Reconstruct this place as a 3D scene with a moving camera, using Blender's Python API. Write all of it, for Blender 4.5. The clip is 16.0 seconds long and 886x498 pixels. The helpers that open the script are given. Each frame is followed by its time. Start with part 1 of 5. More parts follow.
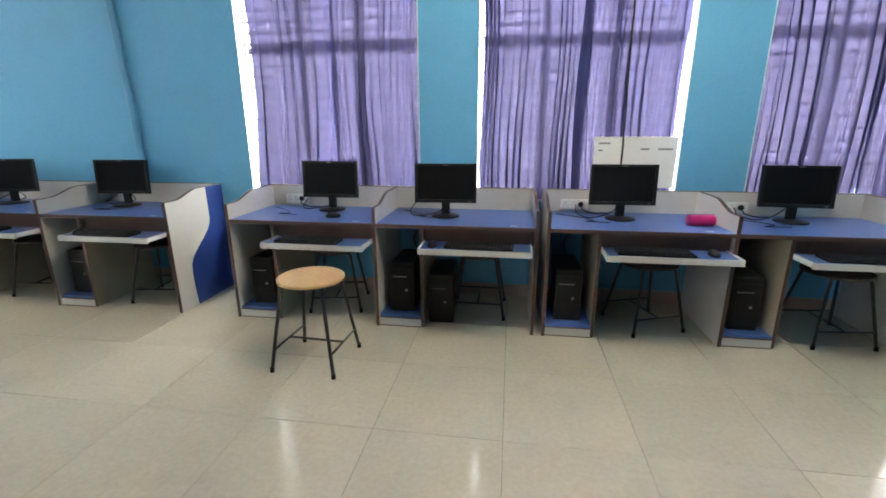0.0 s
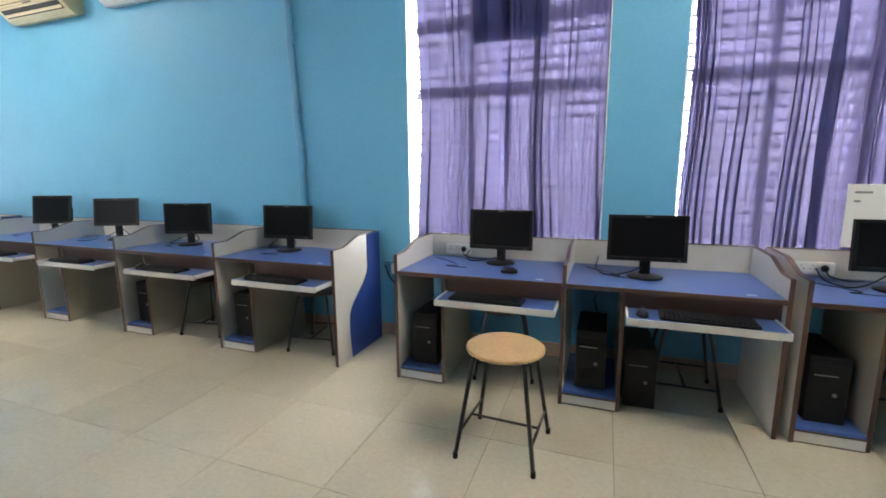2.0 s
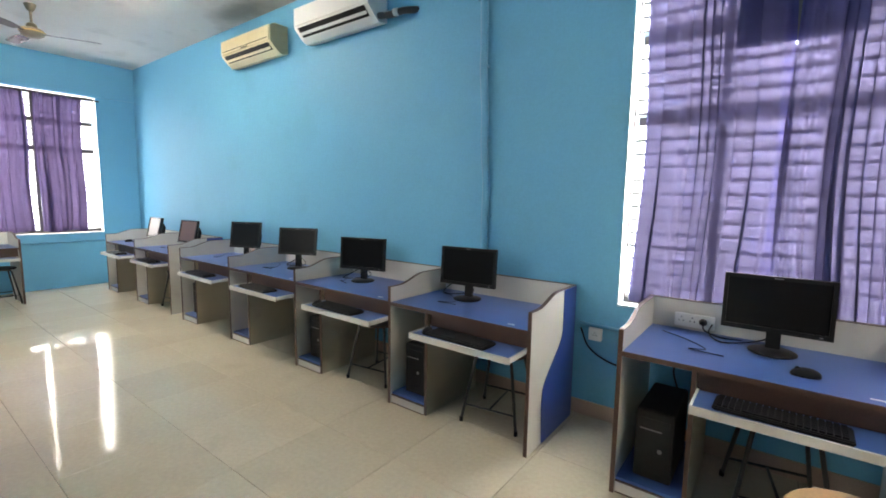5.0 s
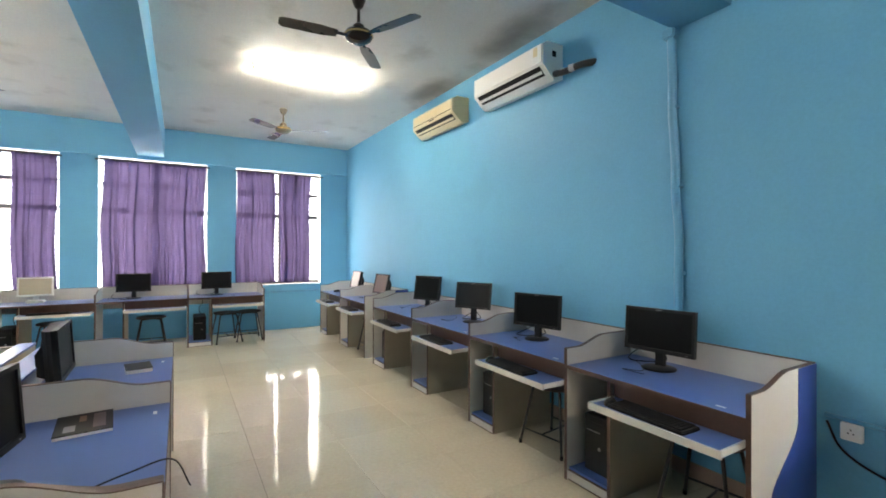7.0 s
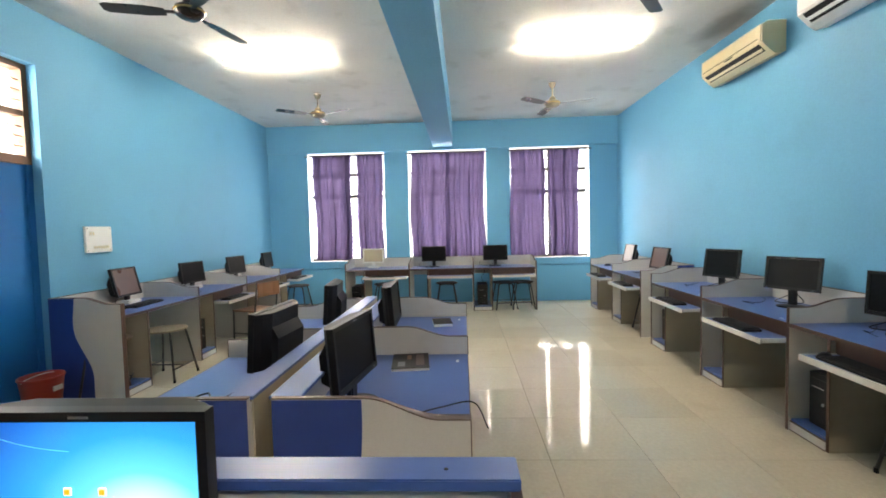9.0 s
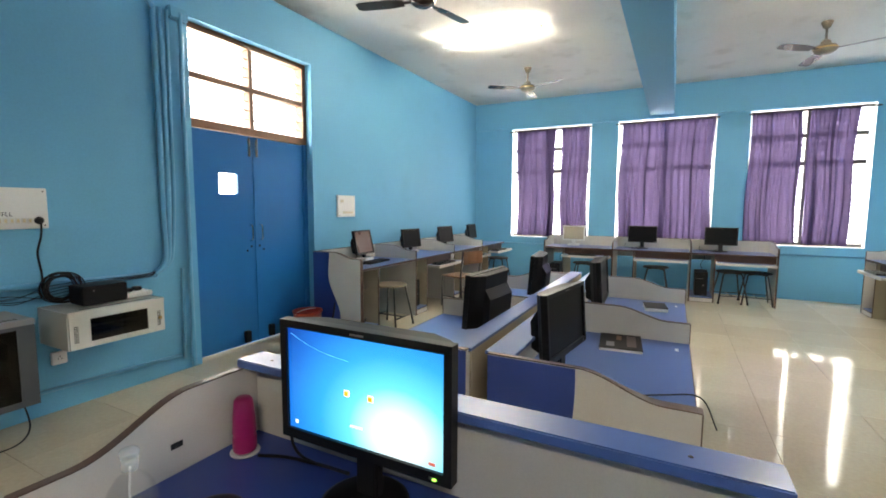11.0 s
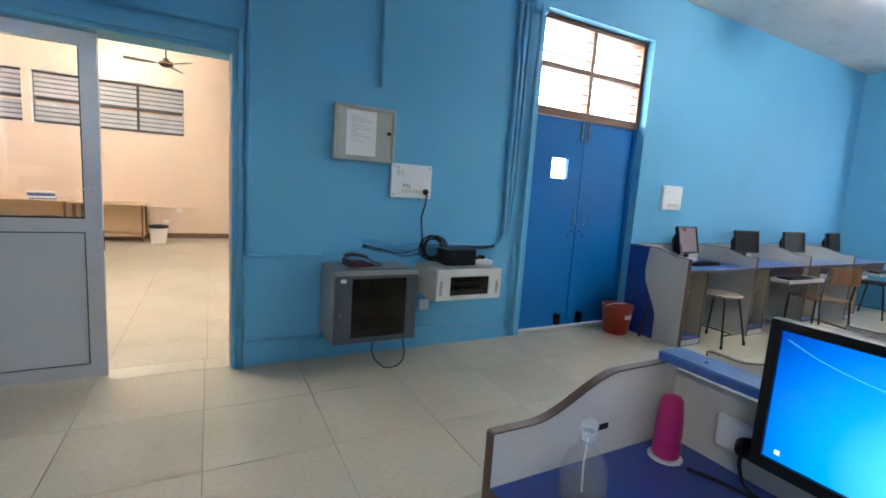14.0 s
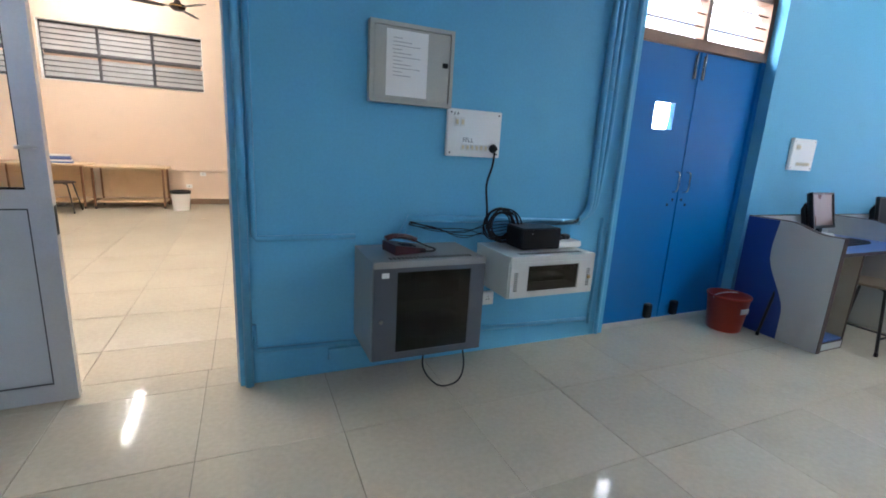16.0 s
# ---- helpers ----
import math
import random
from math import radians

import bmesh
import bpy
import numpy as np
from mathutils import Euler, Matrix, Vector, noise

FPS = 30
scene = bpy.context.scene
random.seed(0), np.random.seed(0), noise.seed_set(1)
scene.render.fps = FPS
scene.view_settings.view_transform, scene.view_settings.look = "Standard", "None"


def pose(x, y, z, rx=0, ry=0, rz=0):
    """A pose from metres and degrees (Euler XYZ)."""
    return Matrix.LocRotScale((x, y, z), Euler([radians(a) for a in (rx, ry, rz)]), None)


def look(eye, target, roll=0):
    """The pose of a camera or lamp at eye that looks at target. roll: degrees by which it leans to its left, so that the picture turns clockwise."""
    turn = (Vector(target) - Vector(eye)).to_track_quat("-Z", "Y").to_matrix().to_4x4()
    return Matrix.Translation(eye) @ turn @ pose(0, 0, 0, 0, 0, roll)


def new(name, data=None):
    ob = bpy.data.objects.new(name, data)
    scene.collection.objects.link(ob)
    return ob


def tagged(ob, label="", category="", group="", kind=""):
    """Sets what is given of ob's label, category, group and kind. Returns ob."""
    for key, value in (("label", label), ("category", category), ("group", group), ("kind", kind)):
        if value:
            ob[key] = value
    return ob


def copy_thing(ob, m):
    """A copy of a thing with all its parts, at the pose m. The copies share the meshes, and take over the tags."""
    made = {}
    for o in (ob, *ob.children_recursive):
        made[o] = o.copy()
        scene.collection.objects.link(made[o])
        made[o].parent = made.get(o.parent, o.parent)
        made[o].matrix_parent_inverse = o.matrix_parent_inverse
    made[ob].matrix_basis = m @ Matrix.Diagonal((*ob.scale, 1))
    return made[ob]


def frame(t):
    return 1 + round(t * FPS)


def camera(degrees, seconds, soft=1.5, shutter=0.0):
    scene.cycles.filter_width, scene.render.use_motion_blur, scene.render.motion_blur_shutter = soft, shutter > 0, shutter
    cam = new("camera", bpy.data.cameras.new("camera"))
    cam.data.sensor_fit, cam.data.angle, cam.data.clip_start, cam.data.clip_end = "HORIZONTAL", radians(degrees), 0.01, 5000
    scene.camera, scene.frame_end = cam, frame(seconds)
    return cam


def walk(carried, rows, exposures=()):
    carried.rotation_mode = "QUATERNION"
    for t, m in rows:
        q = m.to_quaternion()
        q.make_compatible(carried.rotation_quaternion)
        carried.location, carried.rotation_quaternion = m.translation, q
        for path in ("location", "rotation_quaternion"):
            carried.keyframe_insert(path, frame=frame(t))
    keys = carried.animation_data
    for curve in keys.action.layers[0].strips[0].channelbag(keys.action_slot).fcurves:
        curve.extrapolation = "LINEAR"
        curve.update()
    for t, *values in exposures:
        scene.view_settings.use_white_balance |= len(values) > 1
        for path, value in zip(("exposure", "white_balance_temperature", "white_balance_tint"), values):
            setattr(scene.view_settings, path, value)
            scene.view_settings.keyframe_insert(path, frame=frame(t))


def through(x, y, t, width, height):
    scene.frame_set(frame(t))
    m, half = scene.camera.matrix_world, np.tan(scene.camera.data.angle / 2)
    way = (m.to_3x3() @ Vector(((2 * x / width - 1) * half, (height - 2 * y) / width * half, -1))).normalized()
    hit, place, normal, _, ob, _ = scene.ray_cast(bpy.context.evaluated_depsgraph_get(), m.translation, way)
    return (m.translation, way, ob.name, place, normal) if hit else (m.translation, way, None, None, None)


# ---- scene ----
cam = camera(89.9, 16.0, 1.8)
PATH = [
    (0, (1.466, 3.176, 1.365), (1.178, 5.082, 0.834), -0.2),
    (0.5, (1.316, 3.28, 1.381), (0.816, 5.152, 0.881), -0.5),
    (1, (1.167, 3.399, 1.366), (0.602, 5.269, 0.941), 1.3),
    (1.5, (1.026, 3.448, 1.392), (0.391, 5.307, 1.017), 0.5),
    (2, (0.772, 3.431, 1.371), (0.093, 5.281, 1.032), -0.4),
    (2.5, (0.605, 3.526, 1.348), (-0.27, 5.293, 1.017), -1.0),
    (3, (0.501, 3.667, 1.373), (-0.56, 5.326, 1.024), -1.2),
    (3.5, (0.365, 3.727, 1.362), (-0.781, 5.324, 0.997), -0.2),
    (6, (0.023, 3.799, 1.526), (-1.285, 5.309, 1.445), 0.5),
    (6.5, (0.028, 3.813, 1.495), (-1.465, 5.144, 1.472), 0.4),
    (7, (0.015, 3.833, 1.483), (-1.706, 4.853, 1.486), 0.1),
    (7.5, (0.0, 3.835, 1.474), (-1.871, 4.543, 1.466), -0.4),
    (8, (-0.038, 3.816, 1.463), (-1.987, 4.262, 1.427), -0.8),
    (8.5, (-0.057, 3.798, 1.458), (-2.049, 3.963, 1.389), -1.3),
    (11, (-0.052, 3.688, 1.407), (-1.819, 2.771, 1.219), 0.3),
    (11.5, (-0.024, 3.666, 1.401), (-1.666, 2.542, 1.197), 0.2),
    (12, (0.012, 3.641, 1.392), (-1.455, 2.298, 1.179), 0.3),
    (12.5, (0.044, 3.608, 1.386), (-1.189, 2.05, 1.161), 0.4),
    (13, (0.08, 3.538, 1.379), (-1.014, 1.88, 1.148), 1.9),
    (13.5, (0.116, 3.411, 1.356), (-0.851, 1.677, 1.111), 2.5),
    (14, (0.134, 3.288, 1.337), (-0.797, 1.538, 1.072), 3.8),
    (14.5, (0.069, 3.053, 1.345), (-0.805, 1.28, 1.043), 3.8),
    (15, (-0.007, 2.821, 1.331), (-0.824, 1.028, 0.986), 3.4),
    (15.5, (-0.034, 2.563, 1.316), (-0.839, 0.774, 0.929), 3.5),
    (16, (-0.067, 2.376, 1.294), (-0.868, 0.597, 0.852), 3.3),
]
EXPOSURES = [(0, 1.87, 6600, 10), (3.5, 1.86, 6800, 11), (6, 1.76, 7050, 11), (8.5, 1.75, 7300, 12), (11, 1.72, 7350, 11), (12, 1.70, 7350, 11), (13, 1.68, 6500, 11), (16, 1.55, 5700, 13)]
walk(cam, [(t, look(eye, target, roll)) for t, eye, target, roll in PATH], EXPOSURES)

# ---- light ----
world = bpy.data.worlds.new("sky")
scene.world = world
world.use_nodes = True
wn = world.node_tree
sky = wn.nodes.new("ShaderNodeTexSky")
sky.sky_type, sky.sun_disc = "NISHITA", False
sky.sun_elevation, sky.sun_rotation = radians(48), radians(200)
wn.nodes["Background"].inputs[1].default_value = 0.10
wn.links.new(sky.outputs[0], wn.nodes["Background"].inputs[0])
sun = new("sun", bpy.data.lights.new("sun", "SUN"))
sun.data.energy, sun.data.angle, sun.data.color = 1.0, radians(12), (1, 0.95, 0.88)
sun.matrix_world = look((0, 0, 0), (0.25, 0.62, -0.74))


def window_light(name, centre, target, w, h, power, colour=(1.0, 0.98, 0.94)):
    """The sky's light at the outer side of an opening; also the added passage lamp."""
    d = bpy.data.lights.new(name, "AREA")
    d.shape, d.size, d.size_y, d.energy, d.color = "RECTANGLE", w, h, power, colour
    ob = new(name, d)
    ob.matrix_world = look(centre, target)
    return ob


# ---- materials ----
def mat(name, colour, rough=0.5, metal=0.0, vary=0.08, scale=6.0, grain=120.0, bump=0.0, dirt=0.0, spread=0.0, coat=0.0, spec=0.5):
    m = bpy.data.materials.new(name)
    m.use_nodes = True
    t = m.node_tree
    b = t.nodes["Principled BSDF"]
    b.inputs["Roughness"].default_value, b.inputs["Metallic"].default_value = rough, metal
    b.inputs["Coat Weight"].default_value = coat
    b.inputs["Specular IOR Level"].default_value = spec
    geo = t.nodes.new("ShaderNodeNewGeometry")

    def noise_tex(s, detail):
        n = t.nodes.new("ShaderNodeTexNoise")
        n.inputs["Scale"].default_value, n.inputs["Detail"].default_value = s, detail
        t.links.new(geo.outputs["Position"], n.inputs["Vector"])
        return n

    big, small = noise_tex(scale * 0.25, 4), noise_tex(grain, 2)
    mixer = t.nodes.new("ShaderNodeMath")
    mixer.operation = "ADD"
    t.links.new(big.outputs[0], mixer.inputs[0])
    t.links.new(small.outputs[0], mixer.inputs[1])
    ramp = t.nodes.new("ShaderNodeMapRange")
    ramp.inputs["From Min"].default_value, ramp.inputs["From Max"].default_value = 0.6, 1.4
    ramp.inputs["To Min"].default_value, ramp.inputs["To Max"].default_value = 1 - vary, 1 + vary
    t.links.new(mixer.outputs[0], ramp.inputs["Value"])
    base = t.nodes.new("ShaderNodeVectorMath")
    base.operation = "SCALE"
    base.inputs[0].default_value = colour
    t.links.new(ramp.outputs[0], base.inputs["Scale"])
    out = base.outputs[0]
    if spread:
        info = t.nodes.new("ShaderNodeObjectInfo")
        r2 = t.nodes.new("ShaderNodeMapRange")
        r2.inputs["To Min"].default_value, r2.inputs["To Max"].default_value = 1 - spread, 1 + spread
        t.links.new(info.outputs["Random"], r2.inputs["Value"])
        s2 = t.nodes.new("ShaderNodeVectorMath")
        s2.operation = "SCALE"
        t.links.new(out, s2.inputs[0])
        t.links.new(r2.outputs[0], s2.inputs["Scale"])
        out = s2.outputs[0]
    if dirt:
        d = noise_tex(scale * 0.7, 6)
        dr = t.nodes.new("ShaderNodeMapRange")
        dr.inputs["From Min"].default_value, dr.inputs["From Max"].default_value = 0.56, 0.75
        dr.inputs["To Min"].default_value, dr.inputs["To Max"].default_value = 0, dirt
        t.links.new(d.outputs[0], dr.inputs["Value"])
        mx = t.nodes.new("ShaderNodeMixRGB")
        t.links.new(dr.outputs[0], mx.inputs[0])
        t.links.new(out, mx.inputs[1])
        mx.inputs[2].default_value = (colour[0] * 0.45, colour[1] * 0.42, colour[2] * 0.38, 1)
        out = mx.outputs[0]
    t.links.new(out, b.inputs["Base Color"])
    rr = t.nodes.new("ShaderNodeMapRange")
    rr.inputs["From Min"].default_value, rr.inputs["From Max"].default_value = 0.3, 0.7
    rr.inputs["To Min"].default_value, rr.inputs["To Max"].default_value = max(0.02, rough * 0.94), min(1, rough * 1.06)
    t.links.new(big.outputs[0], rr.inputs["Value"])
    t.links.new(rr.outputs[0], b.inputs["Roughness"])
    if bump:
        bp = t.nodes.new("ShaderNodeBump")
        bp.inputs["Strength"].default_value, bp.inputs["Distance"].default_value = bump, 0.004
        t.links.new(mixer.outputs[0], bp.inputs["Height"])
        t.links.new(bp.outputs[0], b.inputs["Normal"])
    return m


def glow(name, colour, strength):
    m = bpy.data.materials.new(name)
    m.use_nodes = True
    b = m.node_tree.nodes["Principled BSDF"]
    b.inputs["Base Color"].default_value = (*colour, 1)
    b.inputs["Emission Color"].default_value = (*colour, 1)
    b.inputs["Emission Strength"].default_value = strength
    return m


def glass(name, colour=(1, 1, 1), rough=0.02):
    m = bpy.data.materials.new(name)
    m.use_nodes = True
    b = m.node_tree.nodes["Principled BSDF"]
    b.inputs["Base Color"].default_value = (*colour, 1)
    b.inputs["Transmission Weight"].default_value = 1
    b.inputs["Roughness"].default_value = rough
    b.inputs["IOR"].default_value = 1.45
    return m


def clear(name, share):
    """Thin clear plastic: mostly see-through, with a gloss and a faint milky haze."""
    m = bpy.data.materials.new(name)
    m.use_nodes = True
    t = m.node_tree
    b = t.nodes["Principled BSDF"]
    b.inputs["Base Color"].default_value = (0.75, 0.78, 0.8, 1)
    b.inputs["Roughness"].default_value = 0.08
    tr, mx = t.nodes.new("ShaderNodeBsdfTransparent"), t.nodes.new("ShaderNodeMixShader")
    mx.inputs[0].default_value = share
    t.links.new(b.outputs[0], mx.inputs[1])
    t.links.new(tr.outputs[0], mx.inputs[2])
    t.links.new(mx.outputs[0], t.nodes["Material Output"].inputs[0])
    return m


def cloth(name, colour, through, hole=0.06):
    """Thin woven cloth: part of the light passes through it."""
    m = bpy.data.materials.new(name)
    m.use_nodes = True
    t = m.node_tree
    b = t.nodes["Principled BSDF"]
    b.inputs["Roughness"].default_value = 0.85
    b.inputs["Base Color"].default_value = (*colour, 1)
    tr = t.nodes.new("ShaderNodeBsdfTranslucent")
    gap = t.nodes.new("ShaderNodeBsdfTransparent")
    mix1, mix2 = t.nodes.new("ShaderNodeMixShader"), t.nodes.new("ShaderNodeMixShader")
    geo = t.nodes.new("ShaderNodeNewGeometry")
    n = t.nodes.new("ShaderNodeTexNoise")
    n.inputs["Scale"].default_value, n.inputs["Detail"].default_value = 5, 6
    t.links.new(geo.outputs["Position"], n.inputs["Vector"])
    r = t.nodes.new("ShaderNodeMapRange")
    r.inputs["To Min"].default_value, r.inputs["To Max"].default_value = 0.8, 1.2
    t.links.new(n.outputs[0], r.inputs["Value"])
    for node, slot, c in ((b, "Base Color", colour), (tr, "Color", through)):
        s = t.nodes.new("ShaderNodeVectorMath")
        s.operation = "SCALE"
        s.inputs[0].default_value = c
        t.links.new(r.outputs[0], s.inputs["Scale"])
        t.links.new(s.outputs[0], node.inputs[slot])
    gap.inputs[0].default_value = (*[min(1.0, 15 * c) for c in through], 1)
    mix1.inputs[0].default_value, mix2.inputs[0].default_value = 0.5, hole
    t.links.new(b.outputs[0], mix1.inputs[1])
    t.links.new(tr.outputs[0], mix1.inputs[2])
    t.links.new(mix1.outputs[0], mix2.inputs[1])
    t.links.new(gap.outputs[0], mix2.inputs[2])
    t.links.new(mix2.outputs[0], t.nodes["Material Output"].inputs[0])
    return m


def frosted(name):
    m = cloth(name, (0.7, 0.75, 0.78), (0.75, 0.8, 0.83))
    for node in m.node_tree.nodes:
        if node.type == "BSDF_TRANSPARENT":
            node.inputs[0].default_value = (1, 1, 1, 1)
        if node.type == "MIX_SHADER":
            node.inputs[0].default_value = 0.5
    return m


BLUE = mat("wall_paint_blue", (0.132, 0.395, 0.61), 0.58, vary=0.06, scale=3, grain=60, bump=0.12, dirt=0.10, spec=0.25)
CEIL = mat("ceiling_whitewash", (0.66, 0.65, 0.63), 0.8, vary=0.10, scale=4, grain=60, bump=0.15, dirt=0.35)
CREAM = mat("wall_paint_cream", (0.70, 0.56, 0.435), 0.6, vary=0.04, scale=3, grain=60, bump=0.1, dirt=0.08)
TILE = mat("vitrified_tile", (0.49, 0.445, 0.352), 0.075, vary=0.09, scale=5, grain=40, spread=0.05, dirt=0.12, spec=0.17)


def soot(m, places):
    """Dark smudges on the ceiling where the air conditioners blow against it."""
    t = m.node_tree
    b = t.nodes["Principled BSDF"]
    out = b.inputs["Base Color"].links[0].from_socket
    geo, n = t.nodes.new("ShaderNodeNewGeometry"), t.nodes.new("ShaderNodeTexNoise")
    n.inputs["Scale"].default_value, n.inputs["Detail"].default_value = 2.2, 3
    t.links.new(geo.outputs["Position"], n.inputs["Vector"])
    for x, y, rx, ry, share in places:
        off, sc, ln, add = [t.nodes.new("ShaderNodeVectorMath") for _ in range(3)] + [t.nodes.new("ShaderNodeMath")]
        off.operation, sc.operation, ln.operation, add.operation = "SUBTRACT", "MULTIPLY", "LENGTH", "ADD"
        off.inputs[1].default_value, sc.inputs[1].default_value = (x, y, 0), (1 / rx, 1 / ry, 0)
        t.links.new(geo.outputs["Position"], off.inputs[0])
        t.links.new(off.outputs[0], sc.inputs[0])
        t.links.new(sc.outputs[0], ln.inputs[0])
        t.links.new(ln.outputs["Value"], add.inputs[0])
        t.links.new(n.outputs[0], add.inputs[1])
        r = t.nodes.new("ShaderNodeMapRange")
        r.interpolation_type = "SMOOTHSTEP"
        r.inputs["From Min"].default_value, r.inputs["From Max"].default_value = 0.65, 1.55
        r.inputs["To Min"].default_value, r.inputs["To Max"].default_value = share, 0
        t.links.new(add.outputs[0], r.inputs["Value"])
        mx = t.nodes.new("ShaderNodeMixRGB")
        mx.inputs[2].default_value = (0.045, 0.042, 0.04, 1)
        t.links.new(r.outputs[0], mx.inputs[0])
        t.links.new(out, mx.inputs[1])
        out = mx.outputs[0]
    t.links.new(out, b.inputs["Base Color"])


soot(CEIL, [(-3.22, 6.50, 0.80, 0.32, 0.62), (-4.76, 6.52, 0.75, 0.28, 0.58)])
GROUT = mat("grout", (0.20, 0.185, 0.155), 0.8)
LAMBLUE = mat("laminate_blue", (0.06, 0.125, 0.36), 0.30, vary=0.05, scale=3, grain=260, dirt=0.0, spec=0.35)
LAMDARK = mat("laminate_deep_blue", (0.02, 0.05, 0.24), 0.35, vary=0.08, scale=8, grain=260)
LAMWHITE = mat("laminate_grey_white", (0.56, 0.54, 0.50), 0.42, vary=0.06, scale=8, grain=200, dirt=0.14)
LAMGREY = mat("laminate_beige", (0.39, 0.34, 0.25), 0.5, vary=0.08, scale=8, grain=200, dirt=0.16)
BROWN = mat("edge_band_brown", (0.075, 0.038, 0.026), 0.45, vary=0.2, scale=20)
BLACK = mat("black_plastic", (0.009, 0.009, 0.010), 0.42, vary=0.15, scale=20, grain=300, spec=0.2)
DARK = mat("dark_grey_plastic", (0.013, 0.013, 0.014), 0.5, vary=0.15, scale=20, spec=0.16)
SCREEN = mat("dark_screen", (0.006, 0.006, 0.007), 0.30, vary=0.0, spec=0.08)
# the pinkish reflection on the old screens is put into this red
SCREENRED = mat("reflection_tinted_screen", (0.09, 0.045, 0.036), 0.28, vary=0.1)
BADGE = mat("dull_badge", (0.20, 0.20, 0.21), 0.45, metal=0.3)
SILVER = mat("silver_plastic", (0.5, 0.5, 0.5), 0.35, metal=0.3)
PALE = mat("pale_plastic", (0.72, 0.72, 0.68), 0.42, vary=0.05, scale=12, dirt=0.12)
IVORY = mat("aged_ivory_plastic", (0.70, 0.60, 0.38), 0.42, vary=0.06, scale=12, dirt=0.12)
WHITE = mat("white_plastic", (0.8, 0.8, 0.78), 0.35, vary=0.04, scale=12, dirt=0.06)
PLY = mat("plywood", (0.52, 0.33, 0.15), 0.45, vary=0.14, scale=10, grain=50)
PLYPALE = mat("worn_pale_seat", (0.22, 0.17, 0.115), 0.5, vary=0.14, scale=10, dirt=0.2)
WOOD = mat("brown_wood", (0.18, 0.082, 0.036), 0.45, vary=0.2, scale=14, grain=60)
STEEL = mat("black_painted_steel", (0.018, 0.018, 0.02), 0.4, vary=0.2, scale=20)
RUST = mat("brown_painted_frame", (0.17, 0.075, 0.035), 0.55, vary=0.2, scale=14, dirt=0.2)
FRAMEDARK = mat("dark_frame_and_slat_shade", (0.045, 0.045, 0.05), 0.5, vary=0.2, scale=14)
WINWHITE = mat("white_window_reveal", (0.82, 0.82, 0.8), 0.5, vary=0.04, scale=10)
CURTAIN = cloth("purple_curtain", (0.070, 0.075, 0.27), (0.0062, 0.0054, 0.0095), 0.095)
HEM = cloth("dark_curtain_hem", (0.070, 0.075, 0.25), (0.0034, 0.0030, 0.0056), 0.08)
# same curtain but pinker, its passed light raised to brighten the end windows
ENDBRIGHT = cloth("pinker_brightened_curtain", (0.10, 0.07, 0.23), (0.0142, 0.0102, 0.0200), 0.09)
ENDBRIGHTHEM = cloth("pinker_brightened_hem", (0.09, 0.06, 0.2), (0.009, 0.0065, 0.013), 0.07)
LOUVRE = frosted("louvre_glass")
DOORBLUE = mat("door_paint_blue", (0.008, 0.14, 0.41), 0.30, vary=0.06, scale=3, grain=90, bump=0.03, dirt=0.0, spec=0.35)
PIPEBLUE = mat("painted_conduit", (0.10, 0.34, 0.55), 0.4, vary=0.08, scale=12, dirt=0.15)
ALU = mat("aluminium", (0.55, 0.56, 0.57), 0.38, metal=0.55, vary=0.06, scale=10, dirt=0.12)
ALUPANEL = mat("grey_door_panel", (0.50, 0.52, 0.53), 0.45, vary=0.05, scale=6, dirt=0.12)
GLASS = glass("clear_glass")
TINT = glass("smoked_glass", (0.10, 0.10, 0.10))
RACKGREY = mat("rack_grey_paint", (0.25, 0.26, 0.26), 0.45, vary=0.05, scale=10, dirt=0.1)
RACKDARK = mat("rack_door_grey", (0.062, 0.073, 0.09), 0.42, vary=0.06, scale=10)
RACKWHITE = mat("rack_white_paint", (0.62, 0.62, 0.58), 0.42, vary=0.05, scale=10, dirt=0.12)
BOXGREY = mat("panel_grey_paint", (0.42, 0.42, 0.38), 0.42, vary=0.05, scale=10, dirt=0.12)
MAROON = mat("maroon_plastic", (0.045, 0.010, 0.013), 0.35)
RED = mat("red_bucket_plastic", (0.30, 0.032, 0.016), 0.4, vary=0.1, scale=12)
PINK = mat("pink_plastic", (0.42, 0.015, 0.14), 0.38, vary=0.06, scale=14)
PAPER = mat("paper", (0.80, 0.80, 0.78), 0.8, vary=0.03)
INK = mat("grey_ink", (0.25, 0.25, 0.27), 0.8)
FANBROWN = mat("fan_brown_enamel", (0.030, 0.018, 0.014), 0.28, vary=0.1, scale=12)
CHROME = mat("chrome", (0.6, 0.6, 0.58), 0.2, metal=1.0)
BRASS = mat("brass_trim", (0.45, 0.30, 0.13), 0.3, metal=1.0)
COPPER = mat("foil_pipe_lagging", (0.05, 0.045, 0.045), 0.35, vary=0.4, scale=40)
WATER = clear("clear_sanitizer", 0.93)
PET = clear("clear_bottle_plastic", 0.95)
CAP = clear("milky_cap_plastic", 0.72)
TABLETOP = mat("worn_table_top", (0.62, 0.46, 0.28), 0.5, vary=0.12, scale=10, dirt=0.2)
SKIRTBROWN = mat("skirting_tile_brown", (0.16, 0.10, 0.06), 0.3, vary=0.15)
SKIRTBEIGE = mat("skirting_tile_beige", (0.40, 0.30, 0.235), 0.3, vary=0.12, dirt=0.2)
LEDGREEN = glow("green_led", (0.3, 1, 0.1), 1.2)
TUBE = glow("tube_light", (1.0, 0.92, 0.78), 150)


